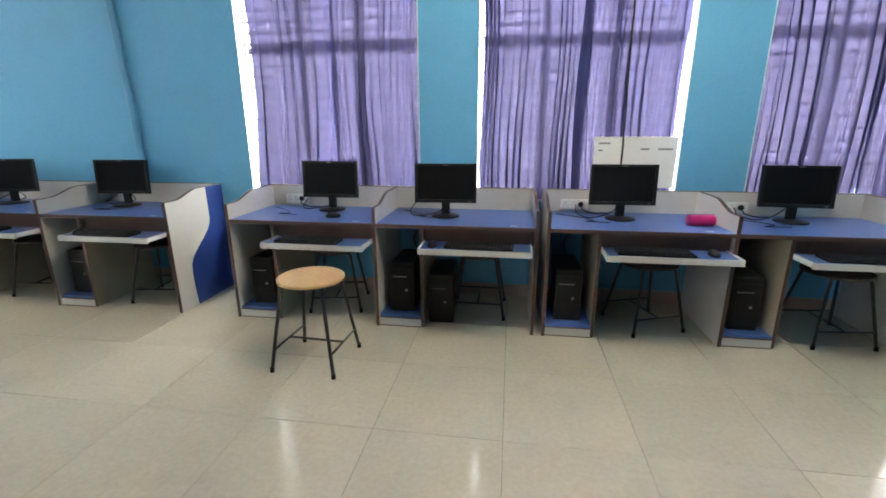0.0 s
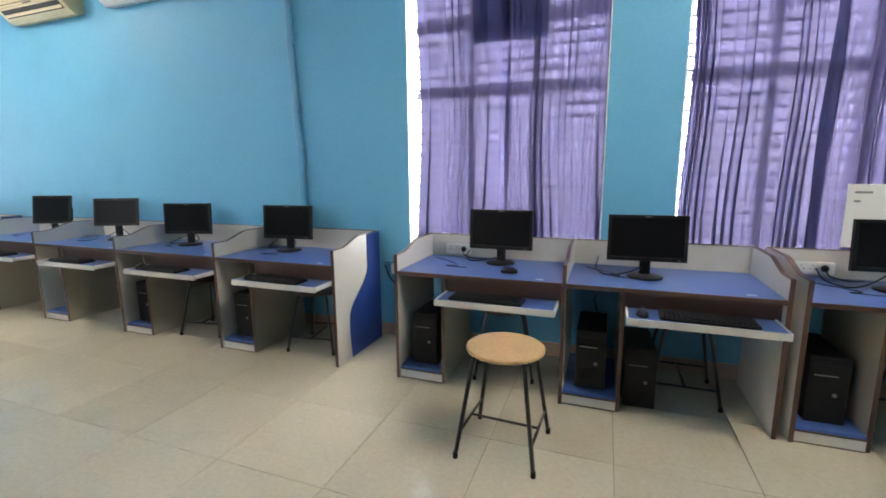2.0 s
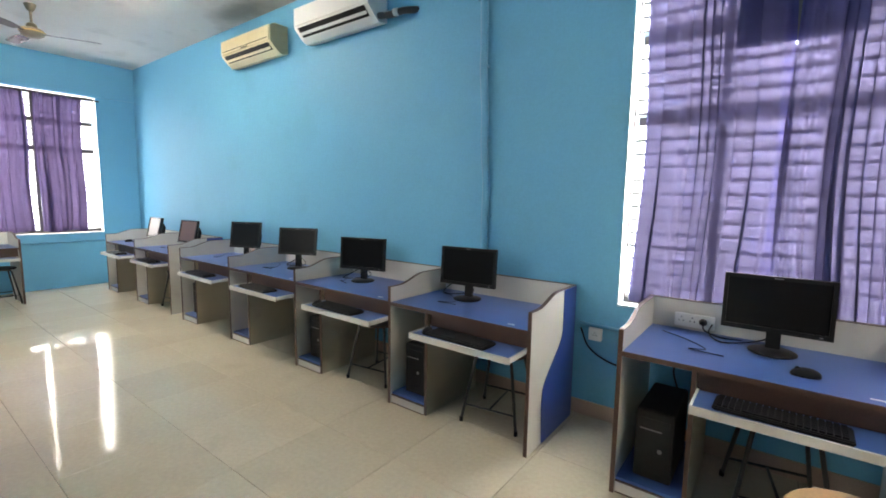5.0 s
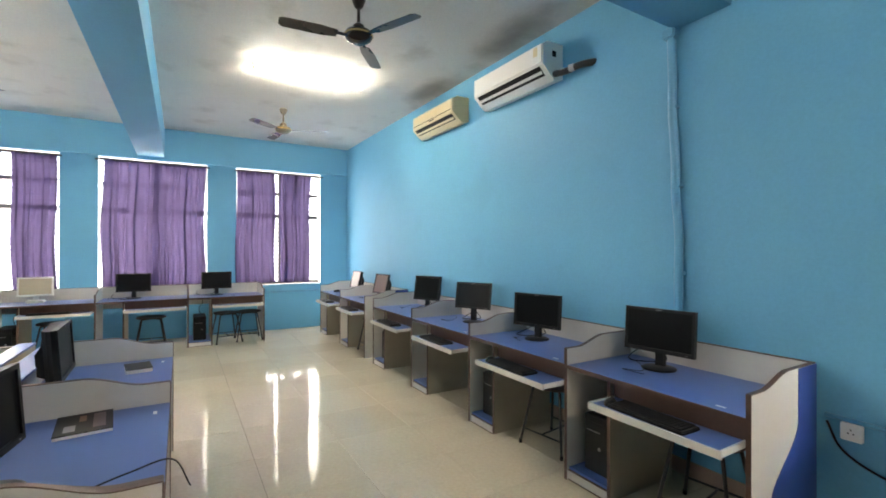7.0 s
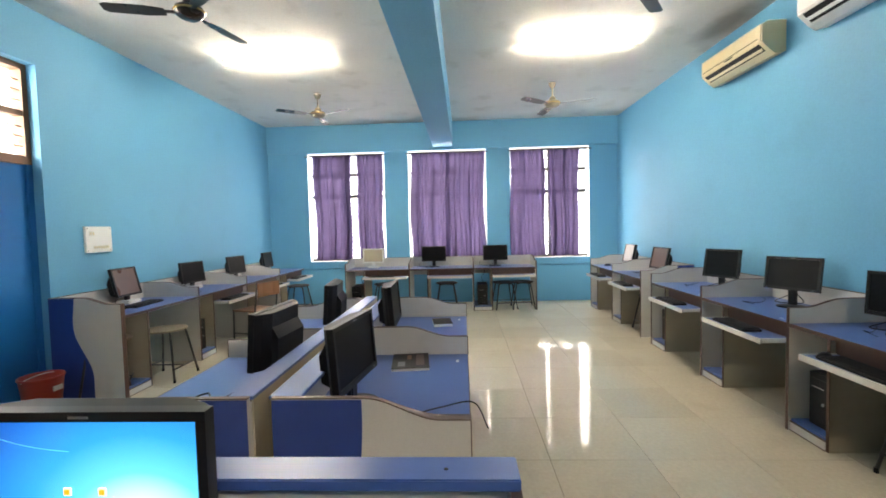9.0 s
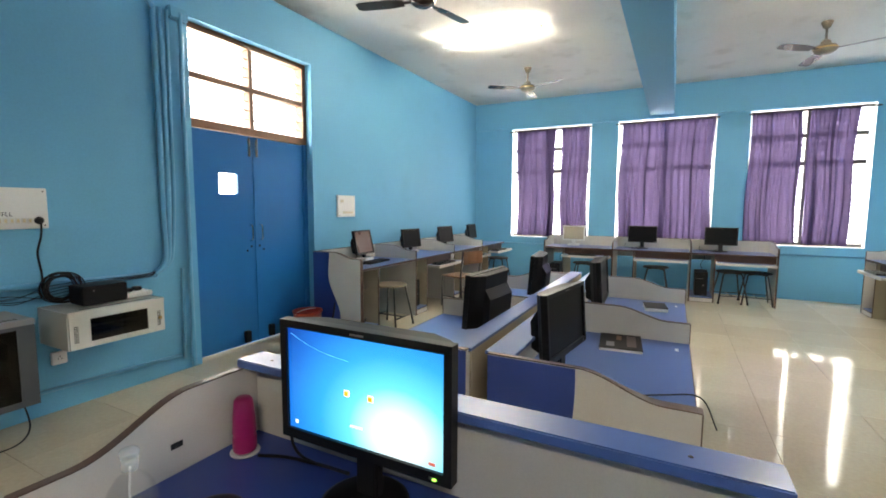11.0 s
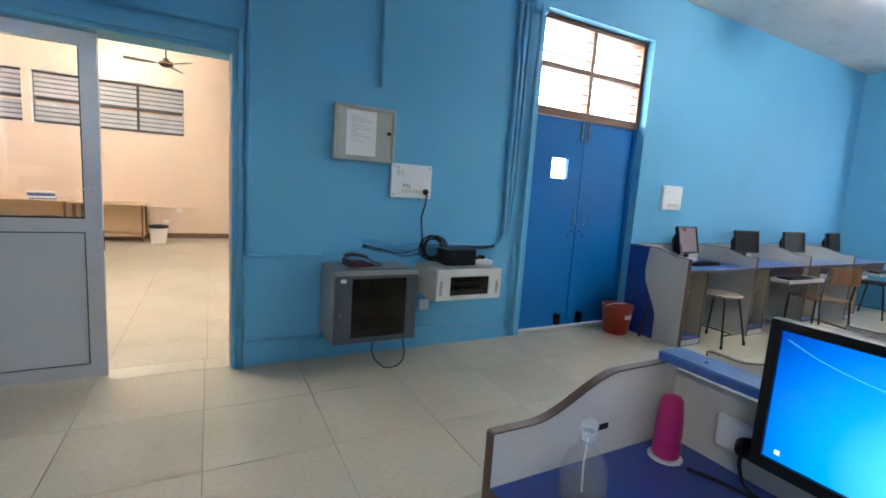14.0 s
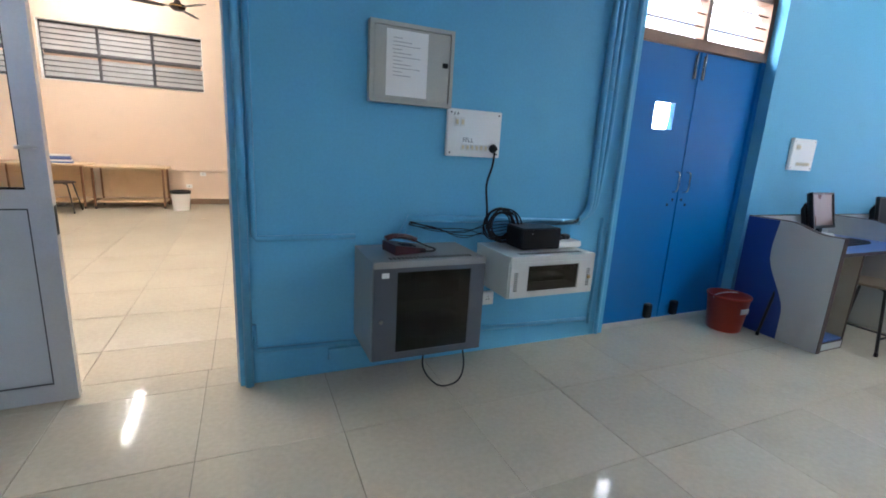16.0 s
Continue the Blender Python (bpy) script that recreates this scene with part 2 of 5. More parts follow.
def desktop_picture():
    """A lit blue computer desktop with a pale swirl of light in its lower corner."""
    m = bpy.data.materials.new("lit_desktop_screen")
    m.use_nodes = True
    t = m.node_tree
    b = t.nodes["Principled BSDF"]
    b.inputs["Base Color"].default_value = (0.01, 0.01, 0.012, 1)
    b.inputs["Roughness"].default_value = 0.25
    co = t.nodes.new("ShaderNodeTexCoord")
    grad = t.nodes.new("ShaderNodeTexGradient")
    grad.gradient_type = "SPHERICAL"
    mp = t.nodes.new("ShaderNodeMapping")
    mp.inputs["Location"].default_value = (-0.26, 0.0, -0.60)
    mp.inputs["Scale"].default_value = (2.6, 0, 3.2)
    t.links.new(co.outputs["Object"], mp.inputs[0])
    t.links.new(mp.outputs[0], grad.inputs[0])
    ramp = t.nodes.new("ShaderNodeValToRGB")
    e = ramp.color_ramp.elements
    e[0].position, e[0].color = 0.0, (0.0, 0.05, 0.34, 1)
    e[1].position, e[1].color = 0.93, (0.9, 0.98, 1.0, 1)
    for p, c in ((0.17, (0.0, 0.135, 0.62, 1)), (0.44, (0.01, 0.34, 0.92, 1)), (0.66, (0.10, 0.66, 1.0, 1))):
        ramp.color_ramp.elements.new(p).color = c
    t.links.new(grad.outputs[0], ramp.inputs[0])
    t.links.new(ramp.outputs[0], b.inputs["Emission Color"])
    b.inputs["Emission Strength"].default_value = 0.48
    return m


DESKTOP = desktop_picture()
ICON = glow("icon_tile", (1.0, 0.82, 0.55), 0.45)
ICONORANGE = glow("icon_orange", (0.95, 0.35, 0.02), 0.42)
ICONWHITE = glow("caption_white", (0.75, 0.9, 1.0), 0.42)
SWIRL = glow("pale_light_streak", (0.10, 0.42, 0.85), 0.45)
ICONRED = glow("power_red", (0.6, 0.12, 0.08), 0.3)


# ---- building ----
def thing(name, label, category, group="", kind="", at=None):
    ob = new(name)
    ob.empty_display_size = 0.05
    if at is not None:
        ob.matrix_world = at
    return tagged(ob, label, category, group, kind)


def part(name, bm, material, parent=None, label="", smooth=False):
    me = bpy.data.meshes.new(name)
    bm.normal_update()
    bm.to_mesh(me)
    bm.free()
    for m in material if isinstance(material, (list, tuple)) else [material]:
        me.materials.append(m)
    if smooth:
        for f in me.polygons:
            f.use_smooth = True
    ob = new(name, me)
    ob.parent = parent
    if label:
        ob["label"] = label
    return ob


def solid(name, bm, material, label, category, group="", kind="", smooth=False):
    return tagged(part(name, bm, material, None, "", smooth), label, category, group, kind)


def box(x0, y0, z0, x1, y1, z1, bm=None, bevel=0.0):
    own = bmesh.new()
    bmesh.ops.create_cube(own, size=1, matrix=Matrix.Translation(((x0 + x1) / 2, (y0 + y1) / 2, (z0 + z1) / 2)) @ Matrix.Diagonal((abs(x1 - x0), abs(y1 - y0), abs(z1 - z0), 1)))
    if bevel:
        bmesh.ops.bevel(own, geom=own.edges[:], offset=bevel, segments=2, affect="EDGES")
    return join(bm, own)


def join(bm, own):
    if bm is None:
        return own
    me = bpy.data.meshes.new("joined")
    own.to_mesh(me)
    own.free()
    bm.from_mesh(me)
    bpy.data.meshes.remove(me)
    return bm


def moved(bm, m):
    bmesh.ops.transform(bm, matrix=m, verts=bm.verts[:])
    return bm


def rod(points, r, bm=None, sides=8):
    """A round bar or cable along points."""
    own = bmesh.new()
    pts = [Vector(p) for p in points]
    rings = []
    side = None
    for i, p in enumerate(pts):
        d = (pts[min(i + 1, len(pts) - 1)] - pts[max(i - 1, 0)]).normalized()
        if side is None:
            side = d.cross(Vector((0.3, 0.5, 0.81))).normalized()
        side = (side - d * side.dot(d)).normalized()
        up = d.cross(side)
        rings.append([own.verts.new(p + r * (math.cos(a) * side + math.sin(a) * up)) for a in [2 * math.pi * k / sides for k in range(sides)]])
    for a, b in zip(rings, rings[1:]):
        for k in range(sides):
            own.faces.new((a[k], a[(k + 1) % sides], b[(k + 1) % sides], b[k]))
    own.faces.new(rings[0][::-1])
    own.faces.new(rings[-1])
    bmesh.ops.recalc_face_normals(own, faces=own.faces[:])
    return join(bm, own)


def curve_pts(ctrl, n=8):
    """Catmull-Rom points through the control points."""
    c = [Vector(p) for p in ctrl]
    c = [c[0] * 2 - c[1]] + c + [c[-1] * 2 - c[-2]]
    out = []
    for i in range(1, len(c) - 2):
        for k in range(n):
            t = k / n
            out.append(0.5 * ((2 * c[i]) + (c[i + 1] - c[i - 1]) * t + (2 * c[i - 1] - 5 * c[i] + 4 * c[i + 1] - c[i + 2]) * t * t + (3 * c[i] - c[i - 1] - 3 * c[i + 1] + c[i + 2]) * t ** 3))
    return out + [c[-2]]


def lathe(profile, bm=None, sides=28, cap=True):
    """Turned round z: profile of (radius, height)."""
    own = bmesh.new()
    rings = [[own.verts.new((r * math.cos(2 * math.pi * k / sides), r * math.sin(2 * math.pi * k / sides), z)) for k in range(sides)] for r, z in profile]
    for a, b in zip(rings, rings[1:]):
        for k in range(sides):
            own.faces.new((a[k], a[(k + 1) % sides], b[(k + 1) % sides], b[k]))
    if cap:
        own.faces.new(rings[0][::-1])
        own.faces.new(rings[-1])
    bmesh.ops.recalc_face_normals(own, faces=own.faces[:])
    return join(bm, own)


def prism(poly, axis, a, b, bm=None):
    """A polygon extruded along an axis: 'x' takes (y, z) points, 'y' takes (x, z), 'z' takes (x, y)."""
    own = bmesh.new()
    put = {"x": lambda p, v: (v, p[0], p[1]), "y": lambda p, v: (p[0], v, p[1]), "z": lambda p, v: (p[0], p[1], v)}[axis]
    f0, f1 = [own.verts.new(put(p, a)) for p in poly], [own.verts.new(put(p, b)) for p in poly]
    n = len(poly)
    own.faces.new(f0)
    own.faces.new(f1[::-1])
    for k in range(n):
        own.faces.new((f0[k], f0[(k + 1) % n], f1[(k + 1) % n], f1[k]))
    bmesh.ops.recalc_face_normals(own, faces=own.faces[:])
    return join(bm, own)


def band(points, axis, a, b, thick, bm=None):
    """An edging strip of that thickness laid outside a line of points in the plane across the axis."""
    own = bm
    for p, q in zip(points, points[1:]):
        d = Vector((q[0] - p[0], q[1] - p[1])).normalized()
        n = Vector((-d.y, d.x)) * thick
        e = d * 0.001
        own = prism([(p[0] - e.x, p[1] - e.y), (q[0] + e.x, q[1] + e.y), (q[0] + e.x + n.x, q[1] + e.y + n.y), (p[0] - e.x + n.x, p[1] - e.y + n.y)], axis, a, b, own)
    return own


# ---- the room ----
XW, XE, YN, YS, HC, WT = -8.635, 5.2, 6.71, 0.0, 3.47, 0.23
Y2, X2A, X2B, H2 = -7.2, -2.2, 5.2, 3.65


def wall_with_holes(name, axis, at, depth, lo, hi, top, holes, material, label):
    """A wall along x ('x', face at y = at) or along y ('y', face at x = at) with openings (a0, a1, z0, z1)."""
    bm = None
    cuts = sorted({lo, hi, *[h[0] for h in holes], *[h[1] for h in holes]})
    for a, b in zip(cuts, cuts[1:]):
        spans, z = [], 0.0
        for h in sorted((h for h in holes if h[0] <= a and b <= h[1]), key=lambda h: h[2]):
            spans.append((z, h[2]))
            z = h[3]
        spans.append((z, top))
        for z0, z1 in spans:
            if z1 - z0 > 0.001:
                bm = box(a, at, z0, b, at + depth, z1, bm) if axis == "x" else box(at, a, z0, at + depth, b, z1, bm)
    bmesh.ops.remove_doubles(bm, verts=bm.verts[:], dist=0.0005)
    return solid(name, bm, material, label, "wall", kind="structure")


NWIN = [(-0.72, 0.75), (1.20, 2.69), (3.16, 4.66)]
NZ = (0.80, 2.91)
WWIN = [(0.775, 2.28), (2.735, 4.24), (4.69, 6.185)]
WZ = (0.835, 2.935)
DOOR = (-3.92, -2.49, 2.985)
OPEN = (0.0, 1.48, 2.11)
wall_with_holes("wall_north", "x", YN, WT, XW - WT, XE + WT, HC, [(a, b, *NZ) for a, b in NWIN], BLUE, "sky-blue painted plaster wall with three tall windows")
wall_with_holes("wall_west", "y", XW, -WT, YS - WT, YN, HC, [(a, b, *WZ) for a, b in WWIN], BLUE, "sky-blue painted end wall with three curtained windows")
wall_with_holes("wall_south", "x", YS, -WT, XW, XE + WT, H2, [(DOOR[0], DOOR[1], 0, DOOR[2]), (OPEN[0], OPEN[1], 0, OPEN[2])], BLUE, "sky-blue painted wall with a blue double door")
wall_with_holes("wall_east", "y", XE, WT, YS, YN, HC, [], BLUE, "plain sky-blue painted wall")
solid("ceiling", box(XW - WT, YS, HC, XE + WT, YN + WT, HC + 0.15), CEIL, "grey-white washed concrete ceiling", "ceiling", kind="structure")
solid("beam_long", box(XW, 3.24, 2.995, XE, 3.61, HC), BLUE, "sky-blue painted concrete ceiling beam", "beam", kind="structure")
solid("beam_cross_north", box(-1.77, 3.61, 2.975, -1.41, YN, HC), BLUE, "sky-blue painted concrete cross beam", "beam", kind="structure")
solid("beam_cross_south", box(-1.77, YS, 2.975, -1.41, 3.24, HC), BLUE, "sky-blue painted concrete cross beam", "beam", kind="structure")
solid("lintel_west", box(XW, YS, 2.945, XW + 0.035, 3.24, HC, box(XW, 3.61, 2.945, XW + 0.035, YN, HC)), BLUE, "sky-blue painted lintel band above the end windows", "lintel", kind="structure")
solid("subfloor", box(XW, YS - WT, -0.12, XE, YN, -0.004), GROUT, "dark grout bed between the floor tiles", "floor", kind="structure")

solid("baseboard", box(XW, YN - 0.011, 0, XE, YN, 0.10), SKIRTBEIGE, "pinkish beige tiled skirting below the long wall", "skirting", kind="structure")

# the bright room beyond the opening
wall_with_holes("wall_far_room_back", "x", Y2, -0.2, X2A, X2B, H2, [(0.57, 2.89, 2.04, 2.95), (3.0, 5.0, 2.04, 2.95)], CREAM, "cream painted wall with a high louvred window")
wall_with_holes("wall_far_room_west", "y", X2A, -0.2, Y2, YS - WT, H2, [], CREAM, "plain cream painted wall")
wall_with_holes("wall_far_room_east", "y", X2B, 0.2, Y2, YS - WT, H2, [], CREAM, "plain cream painted wall")
bm = box(X2A, YS - WT - 0.012, 0, OPEN[0] - 0.05, YS - WT - 0.001, H2)
bm = box(OPEN[1] + 0.05, YS - WT - 0.012, 0, X2B, YS - WT - 0.001, H2, bm)
bm = box(OPEN[0] - 0.05, YS - WT - 0.012, OPEN[2] + 0.05, OPEN[1] + 0.05, YS - WT - 0.001, H2, bm)
solid("wall_far_room_front", bm, CREAM, "cream painted face of the dividing wall", "wall", kind="structure")
solid("ceiling_far_room", box(X2A - 0.2, Y2 - 0.2, H2, X2B + 0.2, YS, H2 + 0.12), CEIL, "white ceiling of the next room", "ceiling", kind="structure")
solid("subfloor_far_room", box(X2A, Y2, -0.12, X2B, YS - WT, -0.004), GROUT, "grout bed under the next room's tiles", "floor", kind="structure")
solid("baseboard_far_room", box(X2A, Y2, 0, X2B, Y2 + 0.012, 0.10), SKIRTBROWN, "brown tiled skirting along the cream wall", "skirting", kind="structure")


# ---- windows and curtains ----
def window(name, place, w, h, label, cols=3, transoms=(0.55, 0.78), dark=FRAMEDARK):
    """A louvred steel window in its opening; local x along the wall, y outward, z up from the sill."""
    top = thing(name, label, "window", kind="structure", at=place)
    bm = box(0, 0.10, 0, 0.018, 0.15, h)
    bm = box(w - 0.018, 0.10, 0, w, 0.15, h, bm)
    bm = box(0.018, 0.10, 0, w - 0.018, 0.15, 0.04, bm)
    bm = box(0.018, 0.10, h - 0.04, w - 0.018, 0.15, h, bm)
    part("window_frame", bm, dark, top)
    for k in range(1, cols):
        x = w * k / cols
        part("mullion", box(x - 0.02, 0.095, 0.04, x + 0.02, 0.155, h - 0.04), dark, top)
    for f in transoms:
        part("transom", box(0.042, 0.09, h * f - 0.025, w - 0.042, 0.16, h * f + 0.025), dark, top)
    lv = bpy.data.meshes.new("louvre")
    cell = w / cols
    b2 = box(-cell / 2 + 0.02, -0.0025, -0.030, cell / 2 - 0.02, 0.0025, 0.046)
    glass_faces = len(b2.faces)
    # dark lower edge drawn on each slat for the shadow where slats overlap
    b2 = box(-cell / 2 + 0.02, -0.003, -0.048, cell / 2 - 0.02, 0.003, -0.030, b2)
    b2.faces.ensure_lookup_table()
    for f in b2.faces[glass_faces:]:
        f.material_index = 1
    moved(b2, Matrix.Rotation(radians(-24), 4, "X"))
    b2.to_mesh(lv)
    b2.free()
    lv.materials.append(LOUVRE)
    lv.materials.append(dark)
    rows = int((h - 0.08) / 0.083)
    for c in range(cols):
        for r in range(rows):
            z = 0.085 + r * 0.083
            if min(abs(z - h * f) for f in (*transoms, 9)) < 0.035:
                continue
            o = new("louvre", lv)
            o.parent = top
            o.matrix_local = Matrix.Translation(((c + 0.5) * cell, 0.125, z))
    bm = box(-0.001, 0.0, -0.012, w + 0.001, 0.23, 0.004)
    part("window_sill", bm, WINWHITE, top)
    bm = box(0.001, 0.002, 0.006, 0.008, 0.10, h - 0.002)
    bm = box(w - 0.008, 0.002, 0.006, w - 0.001, 0.10, h - 0.002, bm)
    bm = box(0.008, 0.002, h - 0.01, w - 0.008, 0.10, h - 0.002, bm)
    part("reveal", bm, WINWHITE, top, "white painted reveal")
    return top


def curtain(place, w, h, seed, label, group, folds=9, amp=0.022, flare=0.0, hem=0.05, cloths=None, gather=1.0):
    """A hanging curtain panel; local x along the wall, y towards the wall, z down from 0."""
    rng = random.Random(seed)
    nx, nz = 120, 30
    ph = [rng.uniform(0, 6.28) for _ in range(5)]
    fr = [folds * rng.uniform(0.7, 1.1), folds * rng.uniform(1.3, 2.6), folds * rng.uniform(0.25, 0.5)]
    bm = bmesh.new()
    grid = []
    for j in range(nz + 1):
        v = j / nz
        row = []
        for i in range(nx + 1):
            u = i / nx
            drift = 0.05 * math.sin(3 * v + ph[3]) + 0.22 * math.sin(6.28 * 1.3 * u + ph[2]) + 0.11 * math.sin(6.28 * 2.9 * u + ph[4] + 0.6 * v)
            y = amp * (0.6 + 0.6 * v) * (math.sin(6.28 * fr[0] * (u + drift * 0.3) + ph[0]) + 0.45 * math.sin(6.28 * fr[1] * u + ph[1]) + 0.7 * math.sin(6.28 * fr[2] * u + ph[2] + 1.5 * v))
            th = 6.28 * fr[0] * (u + drift * 0.3) + ph[0]
            lap = 0.5 + 0.5 * math.sin(6.28 * 1.7 * u + ph[1]) * math.sin(2.0 * v + ph[2])
            x = w * u + gather * (0.09 + 0.34 * lap) * w / (folds * 2.2) * math.sin(2 * th) * (0.7 + 0.3 * v) + 0.012 * math.sin(7 * v + ph[4]) + flare * v * (u - 0.5)
            z = -h * v + (0.012 * math.sin(9 * u + ph[0]) * v)
            row.append(bm.verts.new((x, y, z)))
        grid.append(row)
    for j in range(nz):
        for i in range(nx):
            f = bm.faces.new((grid[j][i], grid[j + 1][i], grid[j + 1][i + 1], grid[j][i + 1]))
            f.material_index = 1 if (j == 0 or j >= nz - 1 and hem) else 0
    ob = solid("curtain", bm, cloths or [CURTAIN, HEM], label, "curtain", group, smooth=True)
    ob.matrix_world = place
    return ob


def rail(place, w):
    ob = solid("curtain_rod", rod([(-0.03, 0, 0), (w + 0.03, 0, 0)], 0.011), STEEL, "thin dark curtain rod above the window", "curtain rod", "curtain rods", smooth=True)
    ob.matrix_world = place
    return ob


PURPLE = "thin purple curtain glowing with daylight behind it"
for i, (a, b) in enumerate(NWIN):
    window(f"window_{i + 1}", pose(a, YN, NZ[0]), b - a, NZ[1] - NZ[0], "tall dark steel window with glass louvres")
    rail(pose(a + 0.035, YN + 0.02, NZ[1] - 0.018), b - a - 0.07)
    if i == 0:
        board = solid("cover_board", box(0.53, 0.055, 1.50, 1.06, 0.075, 2.09), FRAMEDARK, "dark board closing the upper middle of the window", "board")
        board.matrix_world = pose(a, YN, NZ[0])
for k, (x, w, seed, hh) in enumerate([(-0.63, 0.70, 3, 2.06), (0.05, 0.70, 4, 2.07), (1.228, 0.76, 5, 2.08), (1.95, 0.69, 6, 2.08), (3.14, 0.78, 7, 2.10), (3.88, 0.70, 8, 2.08)]):
    curtain(pose(x, YN + 0.02, NZ[1] - 0.025), w, hh, seed, PURPLE, "curtains of the long wall", folds=6, amp=0.02, gather=1.3)
for i, (a, b) in enumerate(WWIN):
    window(f"window_{i + 4}", pose(XW, a, WZ[0], rz=90), b - a, WZ[1] - WZ[0], "tall dark steel window with glass louvres", cols=2, transoms=(0.60, 0.80))
    rail(pose(XW + 0.05, a, WZ[1] - 0.06, rz=90), b - a)
for k, (y, w, seed, flare) in enumerate([(0.905, 0.745, 11, 0.0), (1.765, 0.49, 12, -0.03), (2.775, 0.73, 13, 0.0), (3.47, 0.72, 14, 0.0), (4.70, 0.62, 15, 0.04), (5.405, 0.575, 16, -0.05)]):
    curtain(pose(XW + 0.055, y, WZ[1] - 0.06, rz=90), w, 2.0, seed, "thin pinkish purple curtain, brightened in its colour, with daylight behind it", "curtains of the end wall", folds=5, amp=0.026, flare=flare, cloths=[ENDBRIGHT, ENDBRIGHTHEM], gather=1.55)
for a, b in NWIN:
    window_light("daylight_north", ((a + b) / 2, YN + WT + 0.25, 1.9), ((a + b) / 2, 0, 1.6), 1.9, 2.5, 600)
for a, b in WWIN:
    window_light("daylight_west", (XW - WT - 0.25, (a + b) / 2, 1.9), (0, (a + b) / 2, 1.6), 1.9, 2.5, 210)
window_light("daylight_door", (-3.2, YS - WT - 0.6, 2.2), (-3.2, 3, 1.2), 1.5, 2.2, 170)


# ---- desks ----
DD, DT, DF, DB = 0.655, 0.74, 0.845, 0.905


def side_profile(d=DD, z0=0.0, front=DF, back=DB):
    """Outline of a desk's side: low in front, rising in an S towards the back. Points (y, z)."""
    line = [(0.0, front)]
    for k in range(13):
        u = k / 12
        line.append((0.10 + 0.26 * u, front + (back - front) * (3 * u * u - 2 * u ** 3)))
    return [(0.0, z0)] + line + [(d, back), (d, z0)], line + [(d, back)]


def side_panel(parent, x, d=DD, z0=0.0, front=DF, back=DB, two_tone=0, thick=0.02, name="side_panel", straight=False, gentle=False):
    outline, topline = side_profile(d, z0, front, back)
    p = part(name, prism(outline, "x", x, x + thick), LAMWHITE, parent, "grey-white laminate side panel")
    edge = band([(0.0, z0), (0.0, front)], "x", x - 0.001, x + thick + 0.001, 0.004)
    edge = band(topline, "x", x - 0.001, x + thick + 0.001, 0.004, edge)
    part("edge_band", edge, BROWN, p, "dark brown edge band")
    if two_tone:
        # a wavy blue field over the rear half of the outer face
        xo = x + thick + 0.0005 if two_tone > 0 else x - 0.0005
        wave = []
        for k in range(25):
            v = k / 24
            u = min(1.0, max(0.0, (v - 0.36) / 0.36))
            if gentle:
                e = min(1.0, max(0.0, (v - 0.22) / 0.50))
                frac = 0.42 + 0.25 * (3 * e * e - 2 * e ** 3) - 0.15 * max(0.0, v - 0.8)
            elif straight:
                frac = 0.57 + 0.03 * math.sin(5 * v)
            else:
                frac = 0.29 - 0.03 * math.sin(6 * v) * (1 - u) + 0.40 * (3 * u * u - 2 * u ** 3)
            wave.append((frac * d, z0 + (back - z0 - 0.002) * v))
        poly = [(d - 0.001, z0)] + [(d - 0.001, back - 0.002)] + wave[::-1]
        part("blue_wave", prism(poly, "x", xo, xo + (0.003 if two_tone > 0 else -0.003)), LAMDARK, p, "deep blue laminate wave")
    return p


